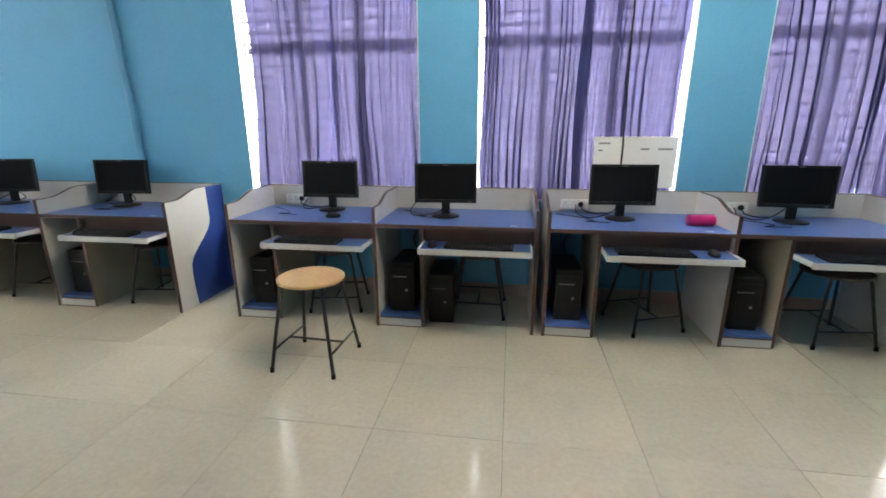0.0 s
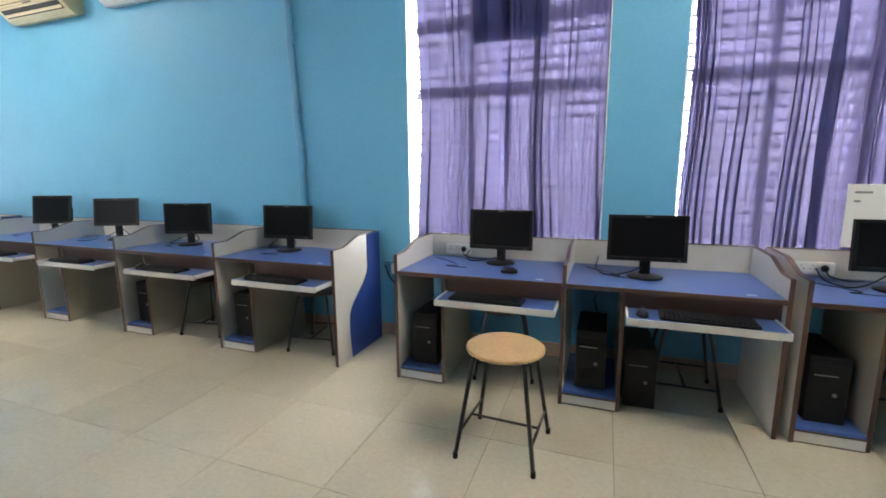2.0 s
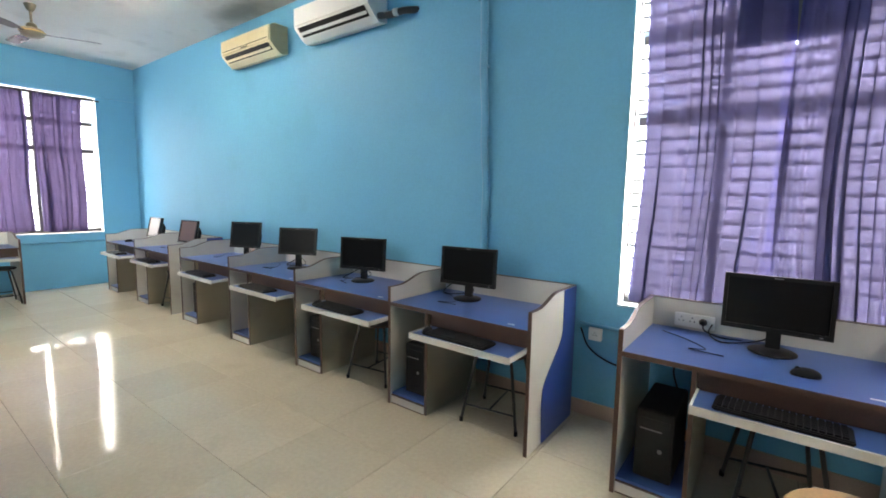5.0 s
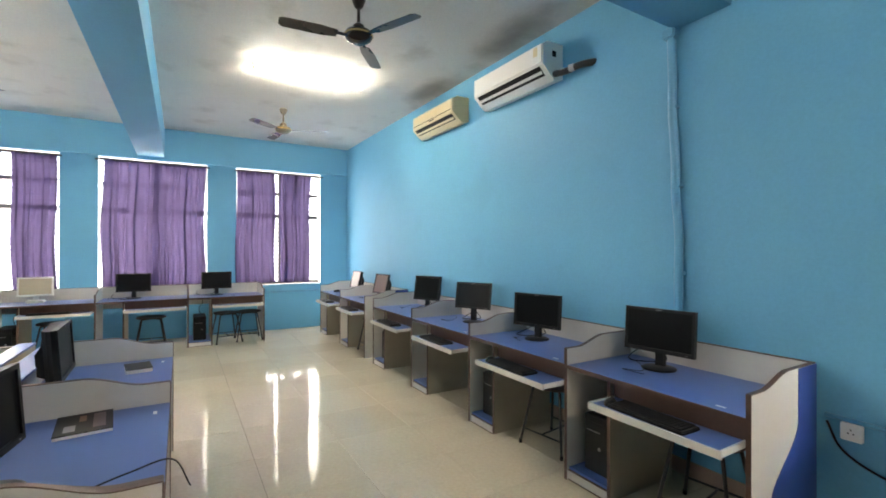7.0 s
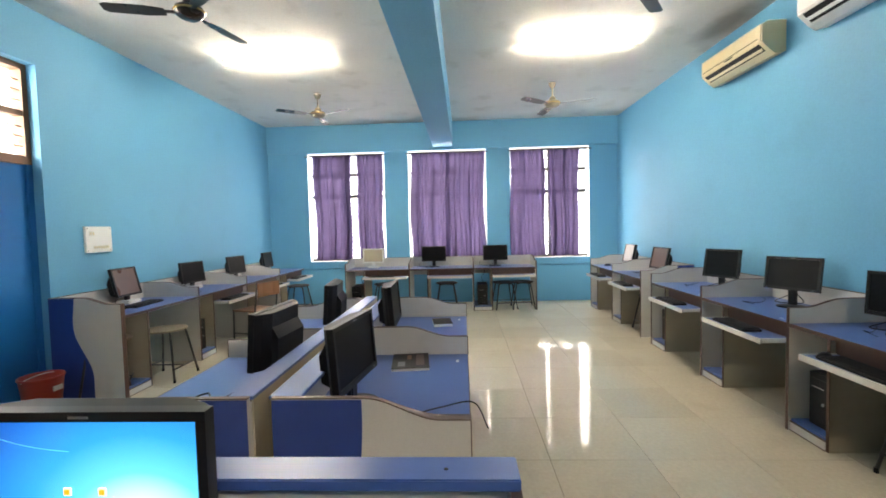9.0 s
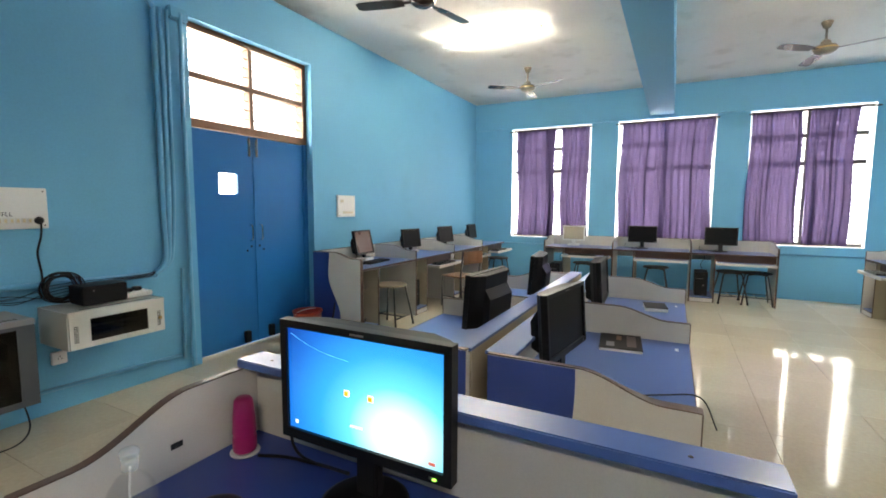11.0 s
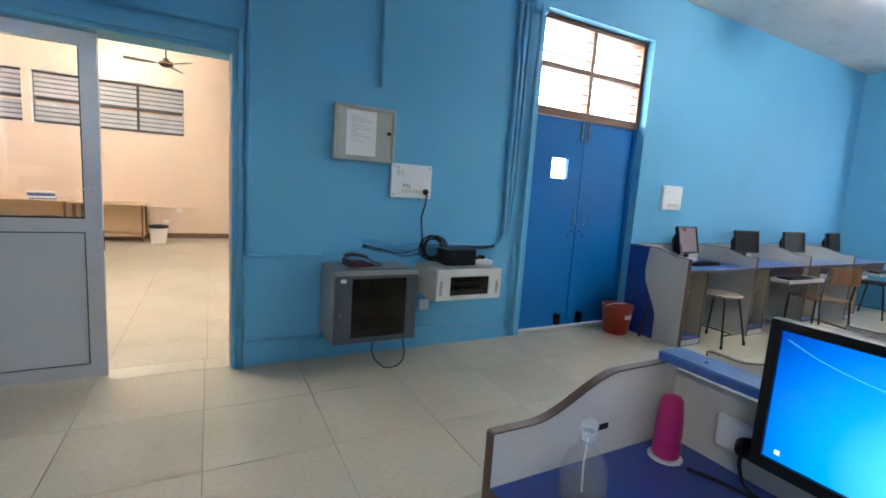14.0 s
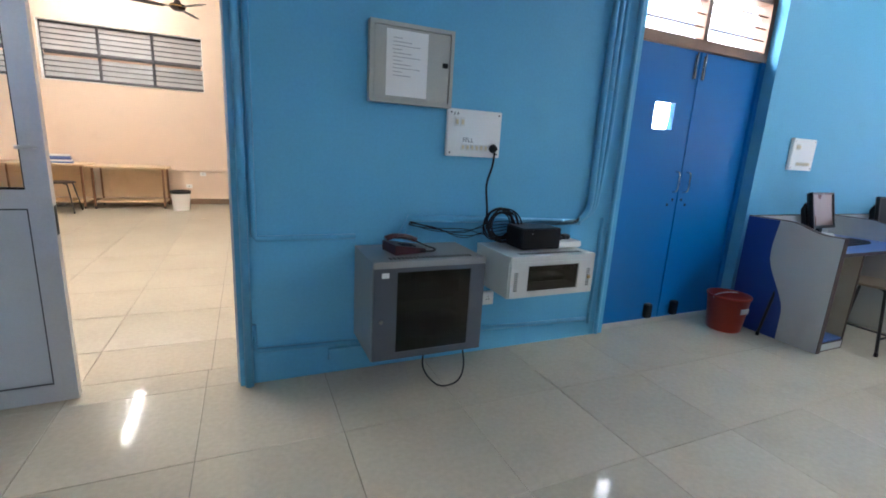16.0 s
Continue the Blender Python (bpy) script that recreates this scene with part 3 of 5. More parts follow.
def desk(w=1.08, right="none", two_tone=0, dz=0.0, left_two=0, tray=0.17, label="computer desk with a blue top and pull-out keyboard tray", d=DD, cpu=0.32, tall=DB):
    """A computer desk; local x to the right, y from front to back, z up. The box for the computer is on the left."""
    top = thing("computer_desk", label, "desk", "computer desks")
    DT, tall = 0.74 + dz, tall + dz
    side_panel(top, 0, d, front=DF + dz, back=tall, two_tone=-left_two)
    if right == "panel":
        side_panel(top, w - 0.02, d, front=DF + dz, back=tall, two_tone=two_tone)
    x1 = w - 0.02 if right == "panel" else w
    t = part("tabletop", box(0.021, 0.0, DT - 0.022, x1 - 0.001, d - 0.02, DT), LAMBLUE, top, "blue laminate top")
    part("edge_band", box(0.021, -0.004, DT - 0.024, x1 - 0.001, 0.0, DT + 0.001), BROWN, t)
    b = part("back_panel", box(0.021, d - 0.019, DT - 0.16, x1 - 0.001, d - 0.001, tall), LAMWHITE, top, "grey-white raised back panel")
    part("edge_band", box(0.021, d - 0.021, tall, x1 - 0.001, d + 0.001, tall + 0.004), BROWN, b)
    part("sticker", box(x1 - 0.16, 0.05, DT, x1 - 0.115, 0.066, DT + 0.001), PAPER, t, "small white inventory sticker")
    part("partition", box(cpu, 0.02, 0.0, cpu + 0.018, d - 0.03, DT - 0.023), LAMGREY, top, "beige laminate partition")
    part("edge_band", box(cpu - 0.001, 0.016, 0.0, cpu + 0.019, 0.02, DT - 0.025), BROWN, top)
    part("bottom_shelf", box(0.021, 0.02, 0.062, cpu - 0.001, d - 0.04, 0.08), LAMBLUE, top)
    part("plinth", box(0.021, 0.012, 0.006, cpu - 0.001, 0.03, 0.060), LAMWHITE, top)
    part("edge_band", box(0.021, 0.008, 0.060, cpu - 0.001, 0.03, 0.066, box(0.021, 0.008, 0.0, cpu - 0.001, 0.03, 0.006)), BROWN, top)
    # dark brown sheet below the top, set back from its front edge
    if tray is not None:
        part("apron", box(cpu + 0.02, 0.05, DT - 0.13, x1 - 0.002, 0.062, DT - 0.023), BROWN, top, "dark brown strip under the desk top")
    if tray is not None:
        y0 = -tray
        k = part("keyboard_tray", box(cpu + 0.03, y0 + 0.012, 0.605, x1 - 0.03, y0 + 0.40, 0.620), LAMBLUE, top, "blue pull-out keyboard tray")
        part("tray_lip", box(cpu + 0.02, y0, 0.588, x1 - 0.02, y0 + 0.012, 0.624), LAMWHITE, k, "white front lip")
        part("runner", box(cpu + 0.02, y0 + 0.012, 0.595, cpu + 0.03, 0.42, 0.625), PALE, k)
        part("runner", box(x1 - 0.03, y0 + 0.012, 0.595, x1 - 0.02, 0.42, 0.625), PALE, k)
    return top


# ---- computers ----
def monitor(w=0.44, h=0.275, tilt=4, screen=SCREEN, label="black flat computer monitor standing on a desk", foot="round", raise_=0.10, body=BLACK, extra=None):
    """A monitor; it faces -y, and its foot stands at z = 0."""
    top = thing("monitor", label, "monitor", "computer monitors")
    if foot == "round":
        part("foot", lathe([(0.10, 0.0), (0.102, 0.006), (0.09, 0.012), (0.03, 0.018), (0.0001, 0.019)]), body, top, smooth=True)
    else:
        part("foot", box(-0.10, -0.07, 0.0, 0.10, 0.08, 0.035, bevel=0.012), PALE if foot == "pale" else body, top)
    part("neck", box(-0.03, 0.005, 0.012, 0.03, 0.035, raise_ + 0.06, bevel=0.006), body, top)
    m = Matrix.Translation((0, 0, raise_)) @ Matrix.Rotation(radians(-tilt), 4, "X")
    bz = 0.018
    bm = box(-w / 2, -0.022, 0, -w / 2 + bz, 0.006, h)
    bm = box(w / 2 - bz, -0.022, 0, w / 2, 0.006, h, bm)
    bm = box(-w / 2 + bz, -0.022, h - bz, w / 2 - bz, 0.006, h, bm)
    bm = box(-w / 2 + bz, -0.022, 0, w / 2 - bz, 0.006, bz * 1.3, bm)
    part("bezel", moved(bm, m), body, top)
    part("screen", moved(box(-w / 2 + bz, -0.014, bz * 1.3, w / 2 - bz, -0.004, h - bz), m), screen, top, "dark switched-off screen" if screen is not DESKTOP else "")
    back = prism([(-w / 2 + 0.002, 0.006), (w / 2 - 0.002, 0.006), (w / 2 - 0.03, 0.03), (w / 2 - 0.08, 0.055), (-w / 2 + 0.08, 0.055), (-w / 2 + 0.03, 0.03)], "z", 0.004, h - 0.004)
    part("back_shell", moved(back, m), DARK, top)
    part("badge", moved(box(-0.018, -0.0235, h - bz * 0.66, 0.018, -0.022, h - bz * 0.42), m), BADGE, top)
    part("back_hump", moved(prism([(0.053, 0.02), (0.088, 0.04), (0.088, h * 0.55), (0.053, h * 0.74)], "x", -0.14, 0.14), m), DARK, top)
    part("power_button", moved(box(w / 2 - 0.05, -0.024, bz * 0.45, w / 2 - 0.038, -0.022, bz * 0.75), m), BADGE, top)
    return top


def keyboard(label="black keyboard lying on a pull-out tray"):
    top = thing("keyboard", label, "keyboard", "keyboards")
    part("case", box(-0.22, -0.07, 0.0, 0.22, 0.07, 0.018, bevel=0.005), BLACK, top)
    bm = None
    for r in range(6):
        for c in range(19):
            if r == 0 and 4 <= c <= 9:
                continue
            x, y = -0.205 + c * 0.0216, -0.058 + r * 0.0205
            bm = box(x, y, 0.018, x + 0.0175, y + 0.0165, 0.025, bm)
    bm = box(-0.205 + 4 * 0.0216, -0.058, 0.018, -0.205 + 10 * 0.0216 - 0.004, -0.0415, 0.025, bm)
    tagged(part("keys", bm, DARK, top), kind="stuff")
    return top


def mouse(label="small black computer mouse", cable=None):
    top = thing("mouse", label, "mouse", "computer mice")
    bm = bmesh.new()
    bmesh.ops.create_uvsphere(bm, u_segments=18, v_segments=12, radius=1)
    for v in bm.verts:
        v.co = Vector((v.co.x * 0.031 * (1 - 0.12 * v.co.y), v.co.y * 0.055, max(v.co.z, -0.25) * 0.030 + 0.0075))
    part("shell", bm, BLACK, top, smooth=True)
    part("wheel", moved(lathe([(0.001, -0.003), (0.009, -0.003), (0.009, 0.003), (0.001, 0.003)], sides=14), Matrix.Translation((0, 0.03, 0.030)) @ Matrix.Rotation(radians(90), 4, "Y")), DARK, top)
    if cable:
        part("cable", rod(curve_pts(cable), 0.0022, sides=6), BLACK, top, smooth=True)
    return top


def tower(h=0.36, d=0.40, w=0.17, label="black computer tower standing under a desk"):
    """A computer case whose front faces -y."""
    top = thing("computer_tower", label, "computer", "computer towers")
    part("case", box(-w / 2, 0.012, 0, w / 2, d, h, bevel=0.004), BLACK, top)
    f = part("front_panel", box(-w / 2 - 0.001, 0, 0.004, w / 2 + 0.001, 0.013, h - 0.002, bevel=0.004), BLACK, top)
    part("drive_bay", box(-w / 2 + 0.015, -0.003, h - 0.075, w / 2 - 0.015, 0, h - 0.04), BLACK, f)
    part("trim", box(-w / 2 + 0.02, -0.003, h - 0.10, w / 2 - 0.05, 0, h - 0.095), BADGE, f, "dull grey trim line")
    part("power_button", moved(lathe([(0.001, 0), (0.011, 0), (0.010, 0.004), (0.001, 0.005)], sides=16), Matrix.Translation((0.03, 0.0, h * 0.45)) @ Matrix.Rotation(radians(90), 4, "X")), BADGE, f)
    bm = None
    for k in range(7):
        bm = box(-w / 2 + 0.03, -0.002, 0.04 + k * 0.014, w / 2 - 0.03, 0.001, 0.046 + k * 0.014, bm)
    part("grille", bm, BLACK, f)
    return top


def stool(h=0.535, seat=PLY, r=0.192, label="round plywood stool on black steel legs", spread=0.19):
    top = thing("stool", label, "stool", "round stools")
    part("seat", lathe([(r - 0.008, h - 0.02), (r, h - 0.016), (r, h - 0.004), (r - 0.006, h), (0.0001, h)]), seat, top, smooth=False)
    feet = []
    for sx, sy in ((1, 1), (1, -1), (-1, -1), (-1, 1)):
        tip, knee = Vector((sx * spread, sy * spread, 0.012)), Vector((sx * 0.128, sy * 0.128, h - 0.075))
        feet.append((tip, knee))
        leg = part("leg", rod([tip] + curve_pts([knee, (sx * 0.122, sy * 0.122, h - 0.045), (sx * 0.108, sy * 0.108, h - 0.031), (sx * 0.06, sy * 0.06, h - 0.031)], 4), 0.0105), STEEL, top, smooth=True)
        part("rubber_foot", moved(lathe([(0.012, 0), (0.013, 0.004), (0.012, 0.03)], sides=10), Matrix.Translation((tip.x, tip.y, 0))), BLACK, leg)
    at = [t.lerp(k, 0.27) for t, k in feet]
    for p, q in ((0, 3), (1, 2)):
        part("stretcher", rod([at[p], at[q]], 0.007), STEEL, top, smooth=True)
    part("stretcher", rod([(at[0] + at[3]) / 2, (at[1] + at[2]) / 2], 0.007), STEEL, top, smooth=True)
    return top


def wooden_chair(label="steel-framed chair with a brown wooden seat and curved backrest"):
    """It faces -y."""
    top = thing("chair", label, "chair")
    part("seat", box(-0.20, -0.20, 0.43, 0.20, 0.18, 0.447, bevel=0.006), WOOD, top)
    bm = prism([(-0.19, 0.0), (-0.09, -0.022), (0.09, -0.022), (0.19, 0.0), (0.19, 0.014), (0.09, -0.008), (-0.09, -0.008), (-0.19, 0.014)][::-1], "z", 0.62, 0.80)
    part("backrest", moved(bm, Matrix.Translation((0, 0.225, 0))), WOOD, top)
    for sx in (-1, 1):
        part("leg", rod([(sx * 0.19, -0.19, 0), (sx * 0.19, -0.18, 0.43)], 0.011), STEEL, top, smooth=True)
        part("leg", rod([(sx * 0.19, 0.22, 0), (sx * 0.19, 0.17, 0.43), (sx * 0.19, 0.22, 0.80)], 0.011), STEEL, top, smooth=True)
        part("stretcher", rod([(sx * 0.19, -0.188, 0.15), (sx * 0.19, 0.205, 0.15)], 0.008), STEEL, top, smooth=True)
    return top


SEATDARK = mat("dark_worn_seat", (0.04, 0.026, 0.02), 0.5, vary=0.2, scale=12)
DESK_MID = desk(1.115)
DESK_N = desk(1.066)
DESK_SHUT = desk(1.115, tray=None, label="computer desk with a blue top and no tray")
DESK_END = desk(1.094, right="panel", two_tone=1, label="computer desk with a blue top and blue-waved end panel")
MON = monitor()
MON_OLD = monitor(0.37, 0.30, 13, SCREENRED, "square computer monitor with a reflection-tinted screen, tilted back on a desk", "pale", 0.075)
MON_DARK = monitor(0.40, 0.27, 8, SCREEN, "black computer monitor tilted back, on a pale foot", "pale", 0.075)
MON_TALL = monitor(0.405, 0.27, 9, SCREEN, "black computer monitor raised on a round foot and tilted back", "round", 0.135)
MON_SQUARE = monitor(0.38, 0.295, 10, SCREEN, "squarish black computer monitor tilted back, on a pale foot", "pale", 0.125)
KEYB = keyboard()
MOUSE = mouse()
TOWER = tower()
STOOL = stool()
STOOL_DARK = stool(0.47, SEATDARK, label="round dark stool pushed under a desk")
STOOL_PALE = stool(0.50, PLYPALE, label="round stool with a worn pale seat on black steel legs")
masters = [DESK_SHUT, DESK_MID, DESK_N, DESK_END, MON, MON_OLD, MON_DARK, MON_TALL, MON_SQUARE, KEYB, MOUSE, TOWER, STOOL, STOOL_DARK, STOOL_PALE]


def cable(name, pts, r=0.004, material=BLACK, label="thin black cable", n=8):
    return solid(name, rod(curve_pts(pts, n), r, sides=6), material, label, "cable", "loose cables", smooth=True)


def socket_strip(m, label="white socket strip with black plug on the desk's back panel"):
    top = thing("socket_strip", label, "socket", "desk socket strips", at=m)
    part("plate", box(0, -0.022, 0, 0.20, 0, 0.075, bevel=0.004), WHITE, top)
    for k in range(3):
        bm = None
        for dx, dz in ((0, 0.012), (-0.011, -0.008), (0.011, -0.008)):
            bm = box(0.035 + k * 0.055 + dx - 0.003, -0.0235, 0.042 + dz - 0.003, 0.035 + k * 0.055 + dx + 0.003, -0.0218, 0.042 + dz + 0.003, bm)
        part("socket_hole", bm, BLACK, top)
    part("plug", moved(lathe([(0.001, 0), (0.017, 0.001), (0.021, 0.015), (0.012, 0.035), (0.001, 0.036)], sides=14), Matrix.Translation((0.145, -0.022, 0.042)) @ Matrix.Rotation(radians(90), 4, "X")), BLACK, top)
    part("plug_cable", rod(curve_pts([(0.145, -0.05, 0.04), (0.16, -0.07, 0.005), (0.24, -0.08, -0.015), (0.33, -0.05, -0.02)]), 0.004, sides=6), BLACK, top, smooth=True)
    return top


def station(m, mon=None, mon_at=(0.62, 0.42, 0), has_tower=True, has_keys=True, strip=False, mouse_at=None, stools=(), master=None, key_dx=0.0):
    """A desk with what stands on and under it; m is the desk's front left corner."""
    copy_thing(master or DESK_MID, m)
    if mon is not None:
        copy_thing(mon, m @ pose(mon_at[0], mon_at[1], DT, rz=mon_at[2]))
    if has_keys:
        copy_thing(KEYB, m @ pose(0.66 + key_dx, -0.075, 0.620, rz=-2))
    if mouse_at:
        copy_thing(MOUSE, m @ pose(*mouse_at))
    if has_tower:
        copy_thing(TOWER, m @ pose(0.17, 0.09, 0.08, rz=has_tower if isinstance(has_tower, (int, float)) and has_tower is not True else 0))
    if has_tower:
        cable("cable", [m @ Vector((0.20, 0.55, DT - 0.03)), m @ Vector((0.22, 0.50, 0.62)), m @ Vector((0.17, 0.52, 0.52)), m @ Vector((0.21, 0.50, 0.38)), m @ Vector((0.18, 0.49, 0.30))], 0.005, label="black cable hanging behind a computer tower")
    if strip:
        socket_strip(m @ pose(0.14, DD - 0.021, DT + 0.02))
    if mon is not None:
        mx, my = mon_at[0], mon_at[1]
        wob = 0.03 * math.sin(37 * m.translation.x + 11 * m.translation.y)
        cb = cable("cable", [m @ Vector((mx, my + 0.05, DT + 0.10)), m @ Vector((mx - 0.03, my + 0.12, DT + 0.03)), m @ Vector((mx - 0.12, my + 0.06 + wob, DT + 0.0085)), m @ Vector((mx - 0.22, my + wob, DT + 0.0085)), m @ Vector((mx - 0.28, my + 0.10, DT + 0.02)), m @ Vector((mx - 0.27, DD - 0.03, DT + 0.06))], 0.004, label="black monitor cable lying on a blue desk")
        cb2 = cable("cable", [m @ Vector((0.10, 0.5, DT + 0.005)), m @ Vector((0.24, 0.40 + wob, DT + 0.006)), m @ Vector((0.34 + wob, 0.28, DT + 0.006)), m @ Vector((0.27, 0.24 - wob, DT + 0.006)), m @ Vector((0.42, 0.22, DT + 0.006))], 0.0025, label="thin mouse cable curled on a blue desk")
    for master_stool, x, y, a in stools:
        copy_thing(master_stool, m @ pose(x, y, 0, rz=a))


NF = 5.985
# the long row under the windows and along the wall
station(pose(-0.504, NF, 0), MON, (0.60, 0.46, 0), strip=True, mouse_at=(0.72, 0.18, DT, 0, 0, 100), stools=[(STOOL_DARK, 0.66, 0.36, 10)], key_dx=-0.02, master=DESK_N)
station(pose(0.563, NF, 0), MON, (0.45, 0.32, 3), strip=False, mouse_at=(0.42, -0.08, 0.620), stools=[(STOOL_DARK, 0.70, 0.40, 0)], master=DESK_END, key_dx=0.06)
station(pose(1.711, NF, 0), MON, (0.52, 0.38, 2), strip=True, mouse_at=(0.97, -0.06, 0.620), stools=[(STOOL_DARK, 0.72, 0.30, 20)], key_dx=-0.03)
station(pose(2.815, NF, 0), MON, (0.52, 0.42, -3), strip=True, stools=[(STOOL_DARK, 0.75, 0.25, 5)], master=DESK_END)
copy_thing(TOWER, pose(1.01, NF + 0.10, 0, rz=3))
copy_thing(STOOL, pose(0.345, 5.472, 0, rz=87))
for k, (x, mn, at, tw, stl) in enumerate([
        (-2.062, MON, (0.375, 0.43, 6), True, [(STOOL_DARK, 0.72, 0.33, 8)]),
        (-3.182, MON, (0.418, 0.40, 15), True, [(STOOL_DARK, 0.72, 0.32, 8)]),
        (-4.30, MON_TALL, (0.545, 0.43, 26), False, []),
        (-5.415, MON_SQUARE, (0.66, 0.43, 24), True, [])]):
    station(pose(x, NF + 0.004 * k, 0), mn, at, tw, mouse_at=(0.42, -0.08, 0.620, 0, 0, 20) if k < 2 else None, stools=stl, master=DESK_END if k == 0 else DESK_MID)
station(pose(-6.83, NF + 0.02, 0), MON_OLD, (0.60, 0.42, 8), False, stools=[(STOOL_DARK, 0.7, 0.32, 8)], master=DESK_END)
station(pose(-7.95, NF + 0.02, 0), MON_OLD, (0.60, 0.42, 2), True, mouse_at=(0.3, 0.2, DT))
# the row under the end windows: three desks facing west
for k, (y, mn, a) in enumerate([(3.93, MON, 0), (2.815, MON, 0), (1.70, None, 0)]):
    station(pose(-7.70, y, 0, rz=90), mn, (0.42, 0.42, a), k != 1, has_keys=k == 2, stools=[(STOOL_DARK, 0.55, 0.22, 10), (STOOL_DARK, 0.88, 0.24, 0)] if k == 0 else [(STOOL_DARK, 0.65, 0.25, 0)], master=DESK_END if k == 0 else DESK_MID)
MON_PALE = monitor(0.38, 0.26, 6, LAMGREY, "monitor wrapped in a pale cover at the end windows", "square", 0.09, body=PALE)
masters.append(MON_PALE)
copy_thing(MON_PALE, pose(-7.70, 1.70, 0, rz=90) @ pose(0.42, 0.42, DT))
# the row along the door wall: four desks facing south
for k, (x, mn, a, stl) in enumerate([
        (-3.80, MON_OLD, 4, [(STOOL_PALE, 0.58, 0.02, 0), (STOOL_PALE, 0.17, 0.30, 30)]),
        (-4.915, MON_DARK, -8, []), (-6.03, MON_DARK, -8, []), (-7.145, MON_DARK, 4, [(STOOL_DARK, 0.8, 0.0, 0)])]):
    left_end = k == 0
    m = pose(x, 0.77, 0, rz=180)
    station(m, mn, (0.72, 0.50, a), k in (1, 3), has_keys=k > 0, stools=stl, master=DESK_SHUT if left_end else None)
wc = wooden_chair()
wc.matrix_world = pose(-5.75, 1.02, 0, rz=-18)
# end panel of that row, with its wave
ep = thing("desk_end_panel", "blue and grey-white end panel closing the desk row by the door", "desk panel", at=pose(-3.80, 0.77, 0, rz=180))
side_panel(ep, -0.024, DD, two_tone=-1, gentle=True)
copy_thing(KEYB, pose(-4.40, 0.52, DT, rz=184))

# ---- island of desks ----
DESK_ISL = desk(1.125, tray=None, dz=-0.045, d=0.68, label="island desk with a blue top, curved divider and capped back")
masters.append(DESK_ISL)
for sgn, yf, rz in ((1, 3.79, 180), (-1, 2.345, 0)):
    for k in range(2):
        x = -1.545 - 1.125 * k if sgn > 0 else -2.67 - 1.125 * k
        copy_thing(DESK_ISL, pose(x, yf, 0, rz=rz))
    e = thing("desk_end_panel", "island end panel with a deep blue wave over grey-white", "desk panel", "island end panels", at=pose(-1.542, yf, 0, rz=rz))
    side_panel(e, -0.02 if sgn > 0 else 0.0, 0.68, front=DF - 0.045, back=DB - 0.029, straight=True, two_tone=-1 if sgn > 0 else 1)
    e2 = thing("desk_end_panel", "grey-white island end panel with brown edging", "desk panel", "island end panels", at=pose(-3.797, yf, 0, rz=rz))
    side_panel(e2, 0.0 if sgn > 0 else -0.02, 0.68, front=DF - 0.045, back=DB - 0.045)
    y0, y1 = (yf - 0.70, yf - 0.585) if sgn > 0 else (yf + 0.60, yf + 0.69)
    cp = solid("partition_cap", box(-3.795, y0, 0.8655, -1.5445 if sgn > 0 else -1.5455, y1, 0.8795, bevel=0.002), LAMBLUE, "blue laminate capping board along the island's spine", "capping board", "island caps")
    body = solid("spine_panel", box(-3.79, yf + 0.682, 0.0, -1.55, yf + 0.688, 0.865) if sgn < 0 else box(-3.79, yf - 0.688, 0.0, -1.55, yf - 0.682, 0.865), LAMGREY, "beige spine panel of the desk island", "panel", "island spine panels")
DI = DT - 0.045
copy_thing(MON, pose(-1.935, 3.30, DI, rz=172))
copy_thing(MON, pose(-3.13, 3.29, DI, rz=182))
copy_thing(MON, pose(-2.26, 2.80, DI, rz=-4))
copy_thing(MON, pose(-3.28, 2.79, DI, rz=7))
cable("cable", [(-2.15, 2.72, DI + 0.006), (-1.95, 2.66, DI + 0.006), (-1.80, 2.58, DI + 0.006), (-1.86, 2.50, DI + 0.006), (-2.05, 2.56, DI + 0.006), (-1.92, 2.62, DI + 0.012), (-1.75, 2.50, DI + 0.006), (-1.70, 2.36, DI + 0.006)], 0.004, label="looped black cable lying on an island desk")


def flat_stack(m, label, colour, w=0.24, d=0.17, h=0.025):
    top = thing("magazine", label, "magazine", at=m)
    part("page_block", box(-w / 2, -d / 2, 0, w / 2, d / 2, h - 0.003), PAPER, top)
    part("cover", box(-w / 2 - 0.002, -d / 2 - 0.002, h - 0.003, w / 2 + 0.002, d / 2 + 0.002, h), colour, top)
    return top


mag = flat_stack(pose(-2.50, 3.47, DI, rz=6), "magazine with a dark pictured cover lying on an island desk", DARK, 0.27, 0.20, 0.016)
for x0, y0, x1, y1, m in ((-0.11, 0.03, 0.09, 0.075, MAROON), (-0.10, -0.02, -0.02, 0.005, WOOD), (0.02, -0.07, 0.10, -0.03, INK)):
    part("cover_picture", box(x0, y0, 0.016, x1, y1, 0.0164), m, mag)
ab = solid("power_adapter", moved(box(-0.045, -0.03, 0, 0.045, 0.03, 0.032, bevel=0.006), pose(-1.80, 3.44, DI, rz=35)), BLACK, "black power adapter lying on an island desk", "adapter")
ab2 = solid("power_adapter", moved(box(-0.05, -0.04, 0, 0.05, 0.04, 0.05, bevel=0.006), pose(-1.80, 3.33, DI, rz=-8)), DARK, "dark grey power adapter beside the monitor's foot", "adapter")
flat_stack(pose(-3.5, 3.60, DI, rz=8), "thin dark folder lying on the far island desk", DARK, 0.20, 0.14)


